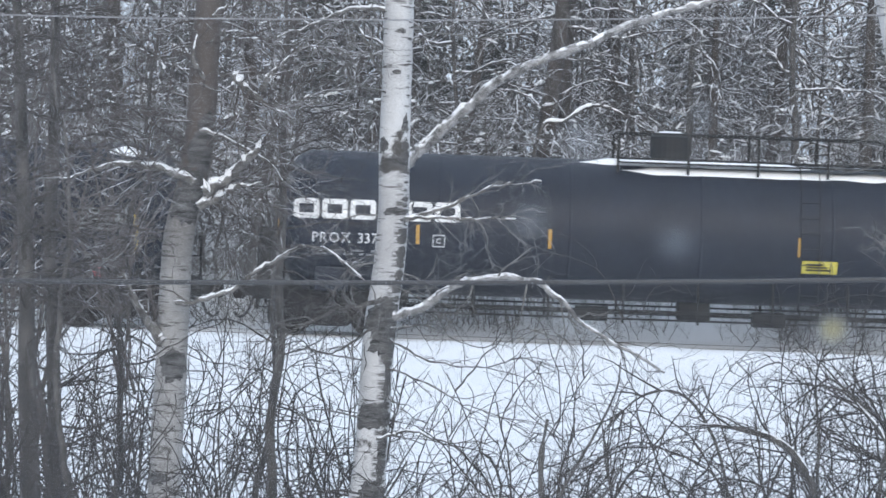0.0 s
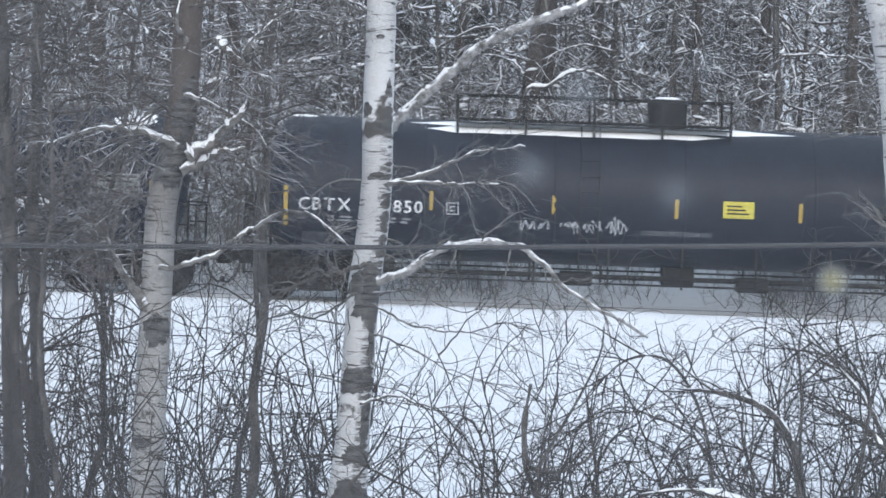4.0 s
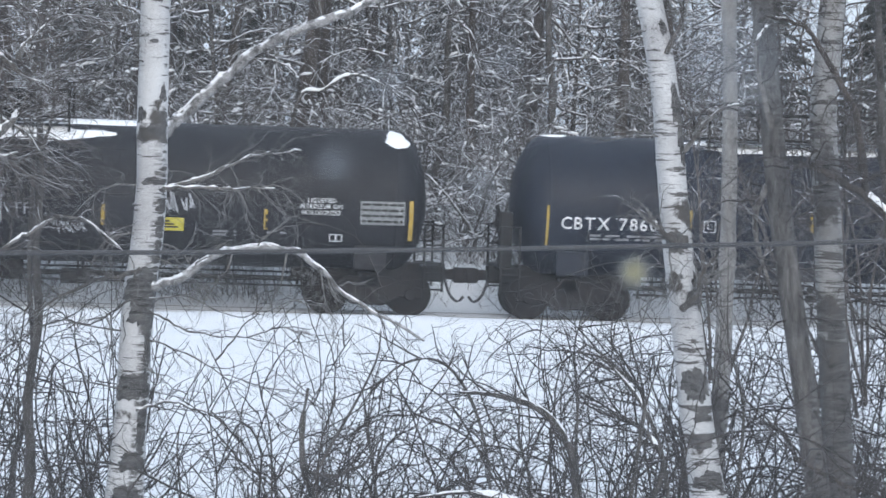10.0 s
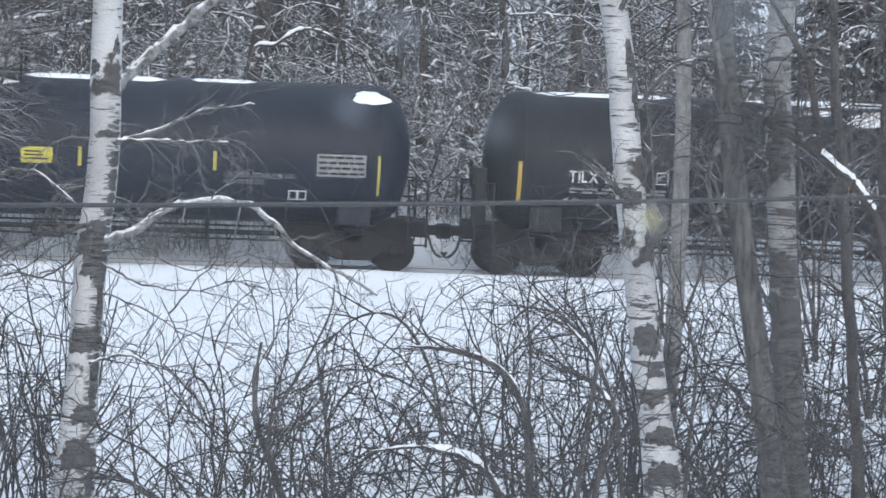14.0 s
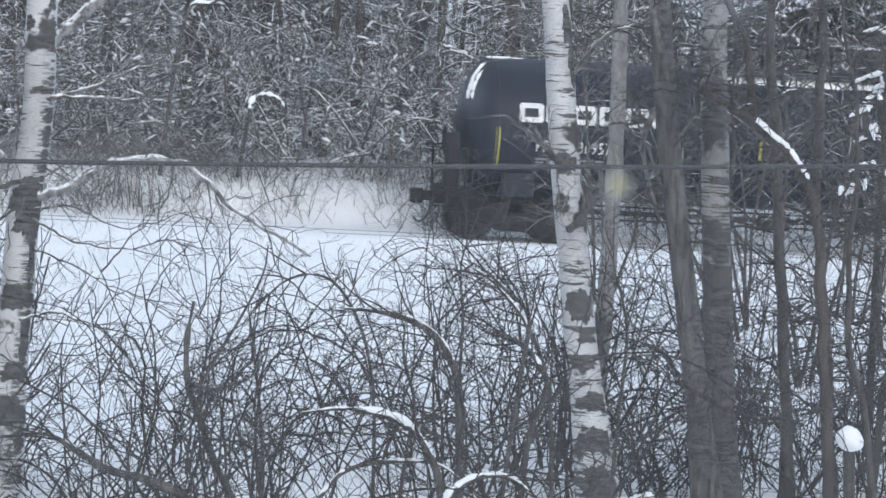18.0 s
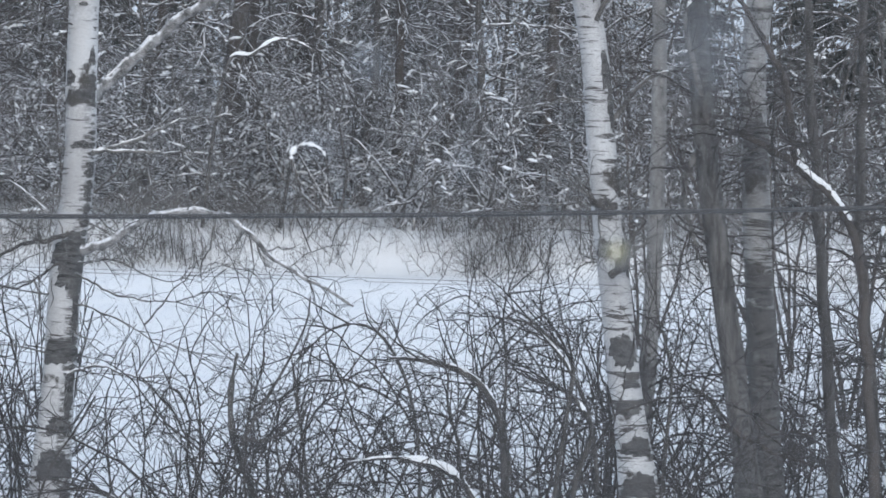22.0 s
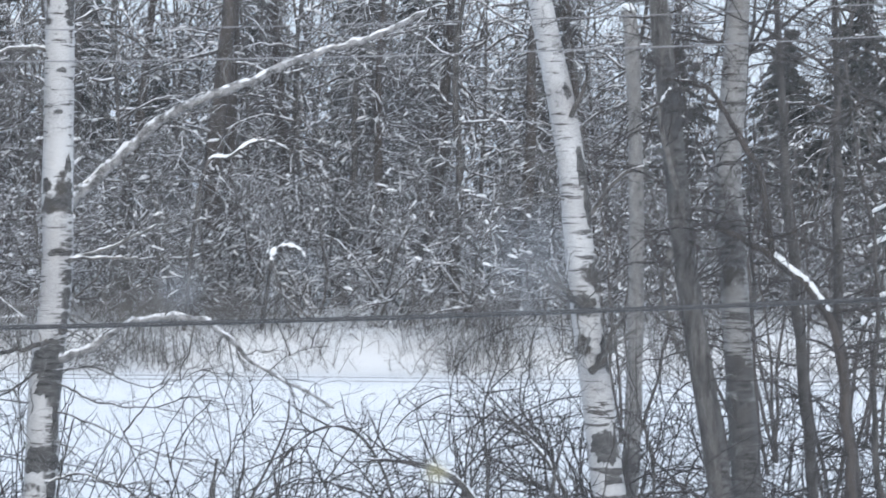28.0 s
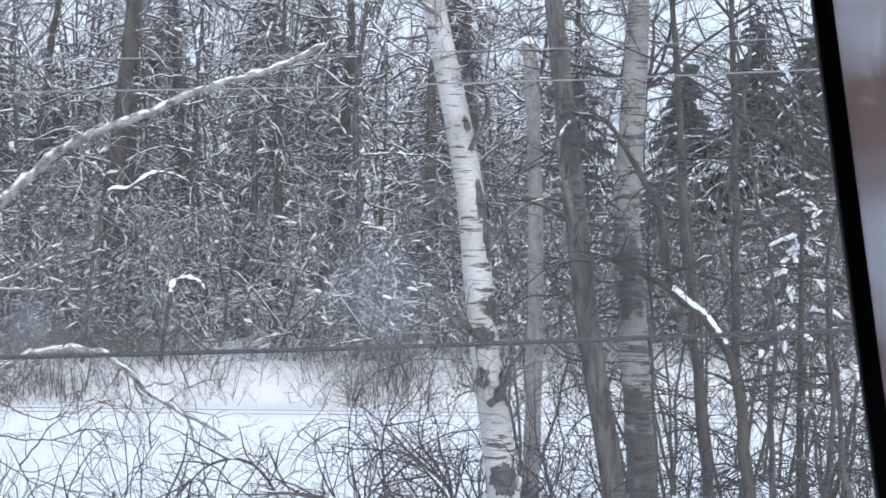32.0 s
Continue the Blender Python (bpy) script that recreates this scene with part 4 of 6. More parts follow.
    for x, z in spec.get("signs", ()):
        bm = bmesh.new()
        y = on_tank(z) - 0.05
        rod(bm, (x, y - 0.01, z), (x, y + 0.01, z), 0.16, 20)
        sg = part("round_sign", bm, M_PINK, car, "small round red and white sign")
        bm = bmesh.new()
        box(bm, x - 0.11, x + 0.11, y - 0.016, y - 0.012, z - 0.03, z + 0.03)
        part("sign_bar", bm, M_WHITE, sg)
    for x, z, w, h in spec.get("frames", ()):
        bm = bmesh.new()
        t = 0.02
        for q in ((x - w / 2, x + w / 2, z + h / 2 - t, z + h / 2), (x - w / 2, x + w / 2, z - h / 2, z - h / 2 + t), (x - w / 2, x - w / 2 + t, z - h / 2, z + h / 2), (x + w / 2 - t, x + w / 2, z - h / 2, z + h / 2), (x - t, x + t, z - h / 2, z + h / 2)):
            box(bm, q[0], q[1], -0.002, 0.002, q[2], q[3])
        wrap(bm, 0.008)
        part("placard_holder", bm, M_WHITE, car, "small white placard frame")
    return car


LPG = "LIQUEFIED PETROLEUM GAS"
CARS = [
    tank_car(5.49, 9.1, M_TANK, {
        "tape": M_AMBER, "hatch": -0.63, "walk": (-1.8, 4.2), "ladder": 2.3, "rail_z": 4.58,
        "bars": ((-8.95, True), (-6.03, False), (-3.22, False), (2.09, False), (4.8, False), (8.4, True)),
        "panels": ((2.54, 1.84, 0.76, 0.27),), "plates": ((7.5, 2.35, 1.05, 0.42),),
        "words": (("PROX 33711", -8.27, -6.73, 2.14, 0.22),), "print": ((-8.27, -6.7, 1.86, 2),),
        "emblem": (-8.68, -5.14, 2.53, 2.95), "boxed": ((-5.58, 2.13),),
        "top_snow": ((-2.6, 2.4, -0.45, 0.22, 0.11), (-1.7, 4.6, -0.78, 0.2, 0.06))}, "black tank car with white block emblem and snowy walkway"),
    tank_car(-14.73, 9.05, M_TANK, {
        "hatch": -0.35, "walk": (-4.9, 0.95), "ladder": -2.05, "rail_z": 4.55,
        "bars": ((8.2, True), (5.09, False), (2.45, False), (-0.19, False), (-2.8, False), (-5.41, False), (-8.5, True)),
        "panels": ((1.13, 2.28, 0.66, 0.36),), "plates": ((7.49, 2.36, 1.05, 0.46),),
        "words": (("CBTX 785850", -8.23, -5.59, 2.11, 0.27),), "print": ((-7.6, -5.8, 1.84, 2),),
        "boxed": ((-4.95, 2.1),), "graffiti": ((-3.2, 1.8, 0.65, 0.36, 5), (-1.8, 1.84, 1.1, 0.5, 6), (-2.5, 1.84, 0.3, 0.15, 2)),
        "snow": ((7.9, 3.80, 0.75, 0.22), (-8.2, 3.97, 0.5, 0.05)), "top_snow": ((-5.9, 2.4, -0.5, 0.2, 0.06), (-5.6, 0.8, -0.75, 0.18, 0.06)),
        "faint_words": ((LPG, -0.9, 0.6, 1.72, 0.10),), "frames": (), "signs": ((7.4, 1.25),)}, "black tank car with graffiti and clumps of snow"),
    tank_car(-34.53, 9.1, M_TANK, {
        "hatch": -0.11, "walk": (-4.91, 0.95), "ladder": -2.04, "rail_z": 4.58,
        "bars": ((8.4, True), (5.3, False), (2.65, False), (-0.03, False), (-2.69, False), (-5.35, False), (-8.41, True)),
        "panels": ((1.3, 2.29, 0.68, 0.38),), "plates": ((7.67, 2.37, 1.05, 0.46),),
        "words": (("CBTX 786027", -8.14, -5.61, 2.12, 0.27),), "banners": ((LPG, 4.6, 6.25, 1.95, 0.10),), "faint_words": (("NOT ODORIZED", 5.3, 6.2, 1.79, 0.10),), "print": ((-7.5, -5.8, 1.86, 2), (1.0, 1.75, 1.92, 3), (-0.4, 0.1, 1.92, 1)),
        "boxed": ((-4.92, 2.12),), "snow": ((8.02, 3.77, 0.9, 0.34), (-8.2, 3.975, 0.6, 0.05)), "head_snow": ((1, -0.5, 3.75, 3.35, 0.06, 7),),
        "top_snow": ((-5.7, 2.3, -0.5, 0.2, 0.06), (-5.0, 0.9, -0.75, 0.2, 0.06)), "signs": ((7.72, 1.3),)}, "clean black tank car with yellow strips and a snowy walkway"),
    tank_car(-54.5, 9.02, M_TANK_DULL, {
        "hatch": 0.1, "walk": (-1.05, 1.3), "ladder": 0.35, "rail_z": 4.6, "bar_z": (1.78, 2.22),
        "bars": ((8.61, True), (5.52, False), (2.08, False), (-1.22, False), (-4.78, False), (-8.39, True)),
        "panels": ((3.42, 1.84, 0.74, 0.28),), "plates": ((8.0, 2.2, 0.95, 0.5),),
        "words": (("TILX 300918", -7.32, -5.72, 2.2, 0.26), ("LIQUEFIED", 6.4, 7.0, 2.44, 0.1), ("PETROLEUM GAS", 6.25, 7.15, 2.31, 0.1), ("NON-ODORIZED", 6.28, 7.1, 2.18, 0.1)),
        "print": ((-7.3, -5.1, 1.93, 2), (5.55, 6.1, 1.72, 1), (4.4, 4.9, 1.72, 2)), "boxed": ((-5.3, 2.21),),
        "graffiti": ((-0.45, 2.08, 1.2, 0.75, 5), (3.35, 2.3, 1.3, 0.55, 6), (1.4, 1.72, 0.7, 0.45, 5), (-3.05, 1.85, 1.8, 0.55, 7), (-7.0, 1.66, 0.9, 0.2, 5)),
        "faint_words": (("TFN.", 0.18, 0.9, 2.1, 0.26),),
        "snow": ((8.3, 3.76, 0.5, 0.36), (-0.45, 3.65, 1.4, 0.36), (0.25, 3.72, 1.3, 0.26), (0.8, 3.67, 1.5, 0.34), (1.6, 3.7, 1.2, 0.2), (-1.75, 3.74, 0.8, 0.1)), "top_snow": ((-3.4, 3.6, -0.3, 0.4, 0.05), (-8.0, -5.0, -0.3, 0.3, 0.04)),
        "frames": ((7.02, 1.64, 0.28, 0.16),), "signs": ((7.9, 1.3),)}, "dull black tank car covered in white graffiti"),
    tank_car(-74.45, 9.3, M_TANK, {
        "tape": M_LEMON, "hatch": -0.1, "walk": (-3.9, 0.9), "ladder": -4.9, "rail_z": 4.56,
        "bars": ((8.55, True), (5.04, False), (2.2, False), (-2.81, False), (-5.05, False), (-8.57, True)),
        "plates": ((7.73, 2.24, 1.05, 0.48),), "panels": ((1.3, 2.25, 0.66, 0.34),),
        "words": (("PROX 36957", -7.73, -6.1, 2.13, 0.26),), "print": ((-7.73, -6.0, 1.84, 2),), "faint_words": ((LPG, 5.25, 6.75, 1.98, 0.11), ("NOT ODORIZED", 5.25, 6.1, 1.84, 0.1)),
        "emblem": (-8.13, -4.71, 2.62, 3.03), "boxed": ((-4.64, 2.11),),
        "snow": ((8.35, 3.7, 0.7, 0.32), (-8.4, 3.975, 0.8, 0.04)), "head_snow": ((-1, -0.5, 3.85, 3.05, 0.075, 5),), "top_snow": ((-3.9, 0.9, -0.78, 0.22, 0.08), (0.9, 4.0, -0.4, 0.25, 0.05), (4.5, 5.9, -0.3, 0.25, 0.04)),
        "frames": ((6.82, 1.58, 0.38, 0.2),), "signs": ((8.05, 1.32),)}, "black last tank car with a white block emblem"),
]


# ---- trees that stand near: trunks and limbs as fitted curves in x and z ----
B1 = [
    ("trunk", 22.00, [(-0.52, 1.03), (-0.49, 1.61), (-0.48, 2.05), (-0.45, 2.45), (-0.41, 2.81), (-0.39, 3.25), (-0.40, 3.60), (-0.40, 4.04), (-0.40, 4.48), (-0.40, 4.92)]),
    ("up", 22.30, [(-0.33, 3.56), (-0.05, 3.86), (0.45, 4.30), (0.97, 4.54), (1.50, 4.78), (1.90, 4.90), (2.47, 5.16)]),
    ("low", 21.60, [(-0.35, 2.39), (-0.11, 2.53), (0.19, 2.70), (0.66, 2.74), (0.91, 2.59), (1.20, 2.34), (1.73, 2.08)]),
    ("mid", 21.80, [(-0.30, 3.16), (-0.00, 3.26), (0.32, 3.41), (0.75, 3.49)]),
    ("mid2", 21.70, [(-0.30, 3.18), (0.17, 3.18), (0.37, 3.17), (0.56, 3.19)]),
    ("left", 21.80, [(-0.45, 2.52), (-0.80, 2.43), (-1.08, 2.30), (-1.23, 2.19)]),
    ("topl", 22.00, [(-0.46, 4.77), (-0.72, 4.77), (-0.96, 4.70), (-1.19, 4.59), (-1.63, 4.50)]),
    ("topl2", 22.00, [(-0.76, 4.73), (-0.57, 4.36), (-0.46, 4.15)]),
    ("lowr", 21.80, [(-0.46, 1.46), (-0.20, 1.52), (0.11, 1.45), (0.41, 1.44)]),
    ("lowr2", 21.80, [(-0.38, 2.22), (-0.05, 2.08), (0.30, 2.03), (0.62, 2.10), (0.95, 2.08)]),
    ("lowr3", 21.90, [(-0.40, 2.02), (-0.12, 1.90), (0.30, 1.72), (0.74, 1.54)]),
    ("lowr4", 21.70, [(-0.38, 2.30), (-0.10, 2.34), (0.30, 2.20), (0.75, 2.33), (1.05, 2.28)]),
    ("lowl", 21.70, [(-0.52, 2.30), (-0.85, 2.12), (-1.10, 2.20), (-1.42, 2.05)]),
]
B0 = [
    ("trunk", 21.00, [(-2.01, 1.08), (-2.00, 1.60), (-1.99, 1.94), (-1.98, 2.53), (-1.96, 2.99), (-1.89, 3.33), (-1.83, 3.75), (-1.81, 4.38), (-1.78, 4.80)]),
    ("a", 20.80, [(-1.81, 3.20), (-1.59, 3.35), (-1.34, 3.41)]),
    ("b", 20.80, [(-1.77, 3.33), (-1.59, 3.44), (-1.39, 3.64), (-1.35, 3.72)]),
    ("c", 20.90, [(-1.85, 3.41), (-2.35, 3.52), (-2.81, 3.38)]),
    ("d", 20.90, [(-2.05, 2.19), (-2.17, 2.36), (-2.30, 2.59), (-2.35, 2.73)]),
    ("e", 20.70, [(-1.57, 4.19), (-1.47, 4.09), (-1.31, 3.97), (-1.16, 3.91)]),
    ("f", 20.70, [(-1.36, 4.10), (-1.26, 4.24), (-1.16, 4.34)]),
    ("g", 20.80, [(-1.95, 2.49), (-1.68, 2.55), (-1.40, 2.72), (-1.15, 2.90), (-0.95, 2.95), (-0.82, 2.91), (-0.59, 2.74)]),
    ("h", 20.90, [(-1.81, 4.17), (-1.88, 4.33), (-1.84, 4.54), (-1.64, 4.72)]),
    ("i", 20.90, [(-1.82, 3.79), (-1.35, 3.60), (-1.18, 3.40)]),
]
SAPLING = [
    ("trunk", 22.40, [(-1.31, 0.95), (-1.29, 1.77), (-1.27, 2.40), (-1.28, 3.12), (-1.28, 3.79), (-1.28, 4.37)]),
]
B2 = [
    ("trunk", 22.00, [(4.04, 0.94), (3.97, 1.31), (3.90, 1.75), (3.84, 2.20), (3.77, 2.64), (3.71, 3.09), (3.66, 3.53), (3.61, 3.97), (3.53, 4.41), (3.43, 4.85)]),
    ("top", 22.00, [(3.31, 5.34), (3.27, 5.43), (3.13, 5.51)]),
    ("stub", 21.85, [(3.83, 2.38), (3.85, 2.52), (3.88, 2.63)]),
    ("crook", 21.75, [(3.75, 2.36), (3.83, 2.43), (3.88, 2.56), (3.93, 2.69), (4.02, 2.78)]),
    ("dead", 21.85, [(3.78, 2.86), (3.66, 2.88), (3.58, 2.93), (3.52, 3.02), (3.45, 3.05)]),
    ("spike", 21.90, [(3.58, 4.32), (3.69, 4.59), (3.70, 4.77)]),
    ("rt", 22.20, [(3.79, 3.58), (3.99, 3.85), (4.26, 3.97), (4.44, 3.93)]),
]
R1 = [
    ("trunk", 30.00, [(5.62, 0.76), (5.63, 1.12), (5.65, 2.34), (5.63, 3.86), (5.56, 5.38)]),
]
R2 = [
    ("trunk", 22.00, [(4.93, 0.96), (4.79, 1.77), (4.63, 2.66), (4.52, 3.33), (4.44, 4.00), (4.33, 4.88)]),
    ("a", 21.80, [(4.42, 3.77), (4.26, 4.34), (4.36, 4.56), (4.56, 4.58)]),
    ("b", 22.00, [(4.51, 3.42), (4.42, 3.28), (4.36, 3.01), (4.47, 2.57), (4.58, 2.39)]),
]
R3 = [
    ("trunk", 22.50, [(5.28, 0.12), (5.18, 1.42), (5.10, 2.34), (5.03, 3.26), (4.98, 3.90), (5.00, 4.40), (5.03, 5.00), (5.05, 5.62)]),
]
R4 = [
    ("trunk", 21.50, [(5.88, 0.69), (5.77, 1.66), (5.70, 2.25), (5.65, 2.56), (5.57, 2.80), (5.42, 3.04), (5.25, 3.18), (5.09, 3.29), (4.88, 3.40), (4.68, 3.51)]),
    ("up", 21.50, [(5.12, 3.27), (5.05, 3.77), (4.95, 4.03), (4.70, 4.40), (4.58, 4.57), (4.25, 4.63)]),
    ("s", 21.40, [(5.03, 3.37), (5.26, 3.47), (5.42, 3.54)]),
    ("low", 21.40, [(4.60, 1.24), (4.87, 1.10), (5.15, 0.98), (5.38, 0.94)]),
]
R5 = [
    ("trunk", 23.00, [(5.98, 0.06), (5.85, 1.40), (5.72, 2.58), (5.64, 3.28)]),
]
R6 = [
    ("trunk", 24.00, [(6.62, -0.08), (6.42, 1.82), (6.32, 2.80)]),
]
L1 = [
    ("trunk", 22.00, [(-3.15, 0.93), (-3.20, 1.73), (-3.23, 2.53), (-3.29, 3.49), (-3.36, 4.59)]),
]
L2 = [
    ("trunk", 24.00, [(-3.22, 0.71), (-3.29, 2.06), (-3.34, 2.78), (-3.33, 3.74), (-3.35, 4.94)]),
]


def near_tree(name, rows, r_base, r_top, height, mat, label, category, seed, snow=0.8, limb_r=0.03, twigs=6, kids=(4, 3), knots=(), crown=18, twig_len=0.5, side=(10, 0.3, 0.8, 0.0), droop=0.02, snowy_trunk=0.0, snag=False):
    rng = random.Random(seed)
    depth = rows[0][1]
    pts = [Vector((x, depth, z)) for x, z in rows[0][2]]
    ground = ground_z(pts[0].x, depth)
    foot = pts[0] + (pts[0] - pts[1]) * ((pts[0].z - ground) / max(pts[1].z - pts[0].z, 0.1))
    foot.x = pts[0].x + max(-0.35, min(0.35, foot.x - pts[0].x))
    foot.z = ground - 0.1
    top_dir = (pts[-1] - pts[-3]).normalized()
    pts = [foot] + pts
    while pts[-1].z < height - 0.4:
        top_dir = (top_dir + Vector((rng.uniform(-0.08, 0.08), rng.uniform(-0.08, 0.08), 0.12))).normalized()
        pts.append(pts[-1] + top_dir * 0.9)
    tree = empty(name, pose(foot.x, depth, ground), label, category)
    inv = tree.matrix_world.inverted()
    n = len(pts) * 4
    curve = spline(pts, n)
    if r_base < 0.055 and not snowy_trunk:
        curve = [p + Vector((0.05 * noise.noise((p.z * 1.7, seed, 0)) + 0.02 * noise.noise((p.z * 6, seed, 3)), 0, 0)) for p in curve]
    rads = []
    for k, p in enumerate(curve):
        u = (p.z - ground) / max(height - ground, 1)
        r = r_base + (r_top - r_base) * min(u / 0.5, 1) if u < 0.5 else r_top * (1 - 0.85 * (u - 0.5) / 0.5)
        rads.append(max(r, 0.01) * (1 + 0.5 * max(0, 0.12 - u) / 0.12 + (0.05 if r_base > 0.055 else 0.22) * noise.noise((p.x * 3, p.z * 7, seed))))
    if snowy_trunk or snag:
        rads = [(r_base + (r_top - r_base) * k / (n - 1)) * (1 + 0.25 * noise.noise((p.x * 4, p.z * 6, seed))) for k, p in enumerate(curve)]
    if snowy_trunk:
        curve = [p + Vector((0.045 * noise.noise((p.z * 3.1, p.x * 3.1, seed)), 0, 0.02 * noise.noise((p.x * 9, p.z * 9, seed)))) for p in curve]
    g = Geo()
    g.tube([inv @ p for p in curve], rads, 18)
    g.part("trunk", mat, tree)
    g_tw, g_sn = Geo(), Geo()
    if snag:  # broken top with a cap of snow
        tip = inv @ curve[-1]
        g_sn.tube([tip + Vector((-0.01, 0, -0.01)), tip + Vector((0, 0, 0.03)), tip + Vector((0.01, 0, 0.06)), tip + Vector((0.01, 0, 0.085))], [r_top * 1.02, r_top * 1.08, r_top * 0.8, 0.02], 12)
    if snowy_trunk:
        for lo, hi in ((2.78, 3.08), (3.05, 3.30)):
            lie = [k for k, p in enumerate(curve) if lo < p.z < hi]
            if len(lie) > 1:
                ridge = spline([inv @ curve[k] + Vector((0.25 * rads[k], -0.3 * rads[k], 0.8 * rads[k])) for k in lie], 14)
                g_sn.tube(ridge, [0.031 * (0.35 if j in (0, 13) else 0.85 + 0.4 * noise.noise((j * 0.8, hi, 0))) for j in range(14)], 8)
    for nm, d, xz in rows[1:]:
        raw = [Vector((x, d + rng.uniform(-0.1, 0.1) * (k > 0), z)) for k, (x, z) in enumerate(xz)]
        m = max(10, len(raw) * 7)
        lp = spline(raw, m)
        thick = {"up": 1.55, "low": 1.2, "b": 1.5, "a": 1.1, "top": 2.0, "d": 1.3, "s": 0.8, "g": 0.6, "mid": 0.56, "mid2": 0.4, "lowr": 0.36, "lowr2": 0.3, "lowr3": 0.26, "lowr4": 0.24, "lowl": 0.3, "left": 0.62, "topl": 0.55, "topl2": 0.4, "e": 0.9, "f": 0.75, "h": 0.5, "i": 0.5, "dead": 1.9, "crook": 1.5, "stub": 1.5}.get(nm, 1.0) * limb_r
        lr = [thick * (1 - (0.6 if nm == "up" else 0.72 if nm == "low" else 0.8) * k / (m - 1)) for k in range(m)]
        lp = [p + Vector((0, 0, 0.03 * noise.noise((p.x * 4, p.z * 4, seed + 7)) + 0.022 * noise.noise((p.x * 15, p.z * 15, seed + 9)))) for p in lp]
        lr = [r * (1 + 0.25 * noise.noise((p.x * 19, p.z * 19, seed))) for p, r in zip(lp, lr)]
        g = Geo()
        g.tube([inv @ p for p in lp], lr, 9)
        g.part("limb", M_BARK if nm in ("dead", "crook", "stub", "spike", "left", "lowl") else M_BIRCH_LIMB if mat == M_BIRCH_SEAM and nm in ("up", "low") else M_DARKBARK if mat == M_DARKBARK else M_LIMB, tree, "limb dusted with snow")
        if snow and nm not in ("spike", "crook", "stub", "left", "lowl", "lowr2", "lowr3", "lowr4", "dead"):
            snow_line(g_sn, rng, [inv @ p for p in lp], [max(r, 0.009) for r in lr], snow * (0.75 if nm in ("up", "low") else 0.95), 0.36 if nm in ("up", "low") else 0.95 if nm in ("a", "b", "e") else 0.62)
        for k in range(int(twigs * 1.8)):
            i = rng.randint(m // 6, m - 1)
            dirn = (lp[min(i + 1, m - 1)] - lp[max(i - 1, 0)]).normalized()
            grow(g_tw, rng, inv @ lp[i], dirn * 0.6 + unit(rng) * 0.8, twig_len * rng.uniform(0.25, 1.2), max(min(lr[i] * 0.4, 0.009), 0.0045), len(kids), kids, 0.42, droop, 6, 4)
    # crown above the picture and small twigs on the trunk
    lo = max(5.6, pts[0].z)
    for k in range(crown):
        z = lo + (height - lo) * (k + rng.random()) / crown
        p = min(curve, key=lambda q: abs(q.z - z))
        a = rng.uniform(0, 2 * math.pi)
        grow(g_tw, rng, inv @ p, Vector((math.cos(a), math.sin(a), 0.6)), rng.uniform(0.8, 1.7) * (1.15 - 0.6 * (z - lo) / max(height - lo, 1)), 0.02, 3, (5, 4, 3), 0.22, 0.0, 5, 4)
    for k in range(side[0]):
        z = rng.uniform(max(side[3], 0.8), 5.4)
        p = min(curve, key=lambda q: abs(q.z - z))
        a = rng.uniform(0, 2 * math.pi)
        grow(g_tw, rng, inv @ p, Vector((math.cos(a), math.sin(a) * 0.6, 0.15)), rng.uniform(side[1], side[2]), 0.009, 2, (5, 4), 0.42, 0.04, 6, 4)
    g_tw.part("twigs", M_TWIG2 if mat == M_BIRCH_DEAD else M_BOUGH if mat in (M_BIRCH_SEAM, M_BIRCH) else M_TWIG, tree)
    g_sn.part("snow", M_SNOWCAP, tree, "fresh snow lying along the limbs")
    for z, ang, w, h in knots:
        bark_scar(tree, inv, curve, rads, z, ang, w, h, rng)
    return tree


def bark_scar(tree, inv, curve, rads, z, ang, w, h, rng):
    """A rough black scar that wraps round the trunk: w is its half width in radians, h its half height."""
    bm = bmesh.new()
    n, m = 44, 5
    ph = [rng.uniform(0, 6.28) for _ in range(3)]

    def place(u, v):
        zz = z + v
        i = min(range(len(curve)), key=lambda k: abs(curve[k].z - zz))
        i2 = i + 1 if curve[i].z < zz and i + 1 < len(curve) else max(i - 1, 0)
        f = 0 if i2 == i else abs(zz - curve[i].z) / max(abs(curve[i2].z - curve[i].z), 1e-4)
        c, r = curve[i].lerp(curve[i2], f), rads[i] + (rads[i2] - rads[i]) * f
        a = -math.pi / 2 + ang + u
        return c, r, a

    rings = []
    for k in range(m + 1):
        f = k / m
        ring = []
        for j in range(n):
            t = 2 * math.pi * j / n
            wob = 1 + 0.12 * math.sin(3 * t + ph[0]) + 0.10 * math.sin(7 * t + ph[1]) + 0.10 * math.sin(15 * t + ph[2])
            u, v = w * math.cos(t) * f * wob, h * math.sin(t) * f * wob
            v -= 0.35 * h * abs(u) / w
            c, r, a = place(u, v)
            r += 0.0015 + 0.005 * (1 - f * f)
            ring.append(bm.verts.new(inv @ Vector((c.x + r * math.cos(a), c.y + r * math.sin(a), z + v))))
        rings.append(ring)
    for a, b in zip(rings[1:], rings[2:]):
        for j in range(n):
            bm.faces.new((a[j], b[j], b[(j + 1) % n], a[(j + 1) % n])).smooth = True
    bm.faces.new(rings[1])
    bmesh.ops.delete(bm, geom=rings[0], context="VERTS")
    bmesh.ops.recalc_face_normals(bm, faces=bm.faces)
    part("scar", bm, M_KNOT, tree, "black rough bark scar")


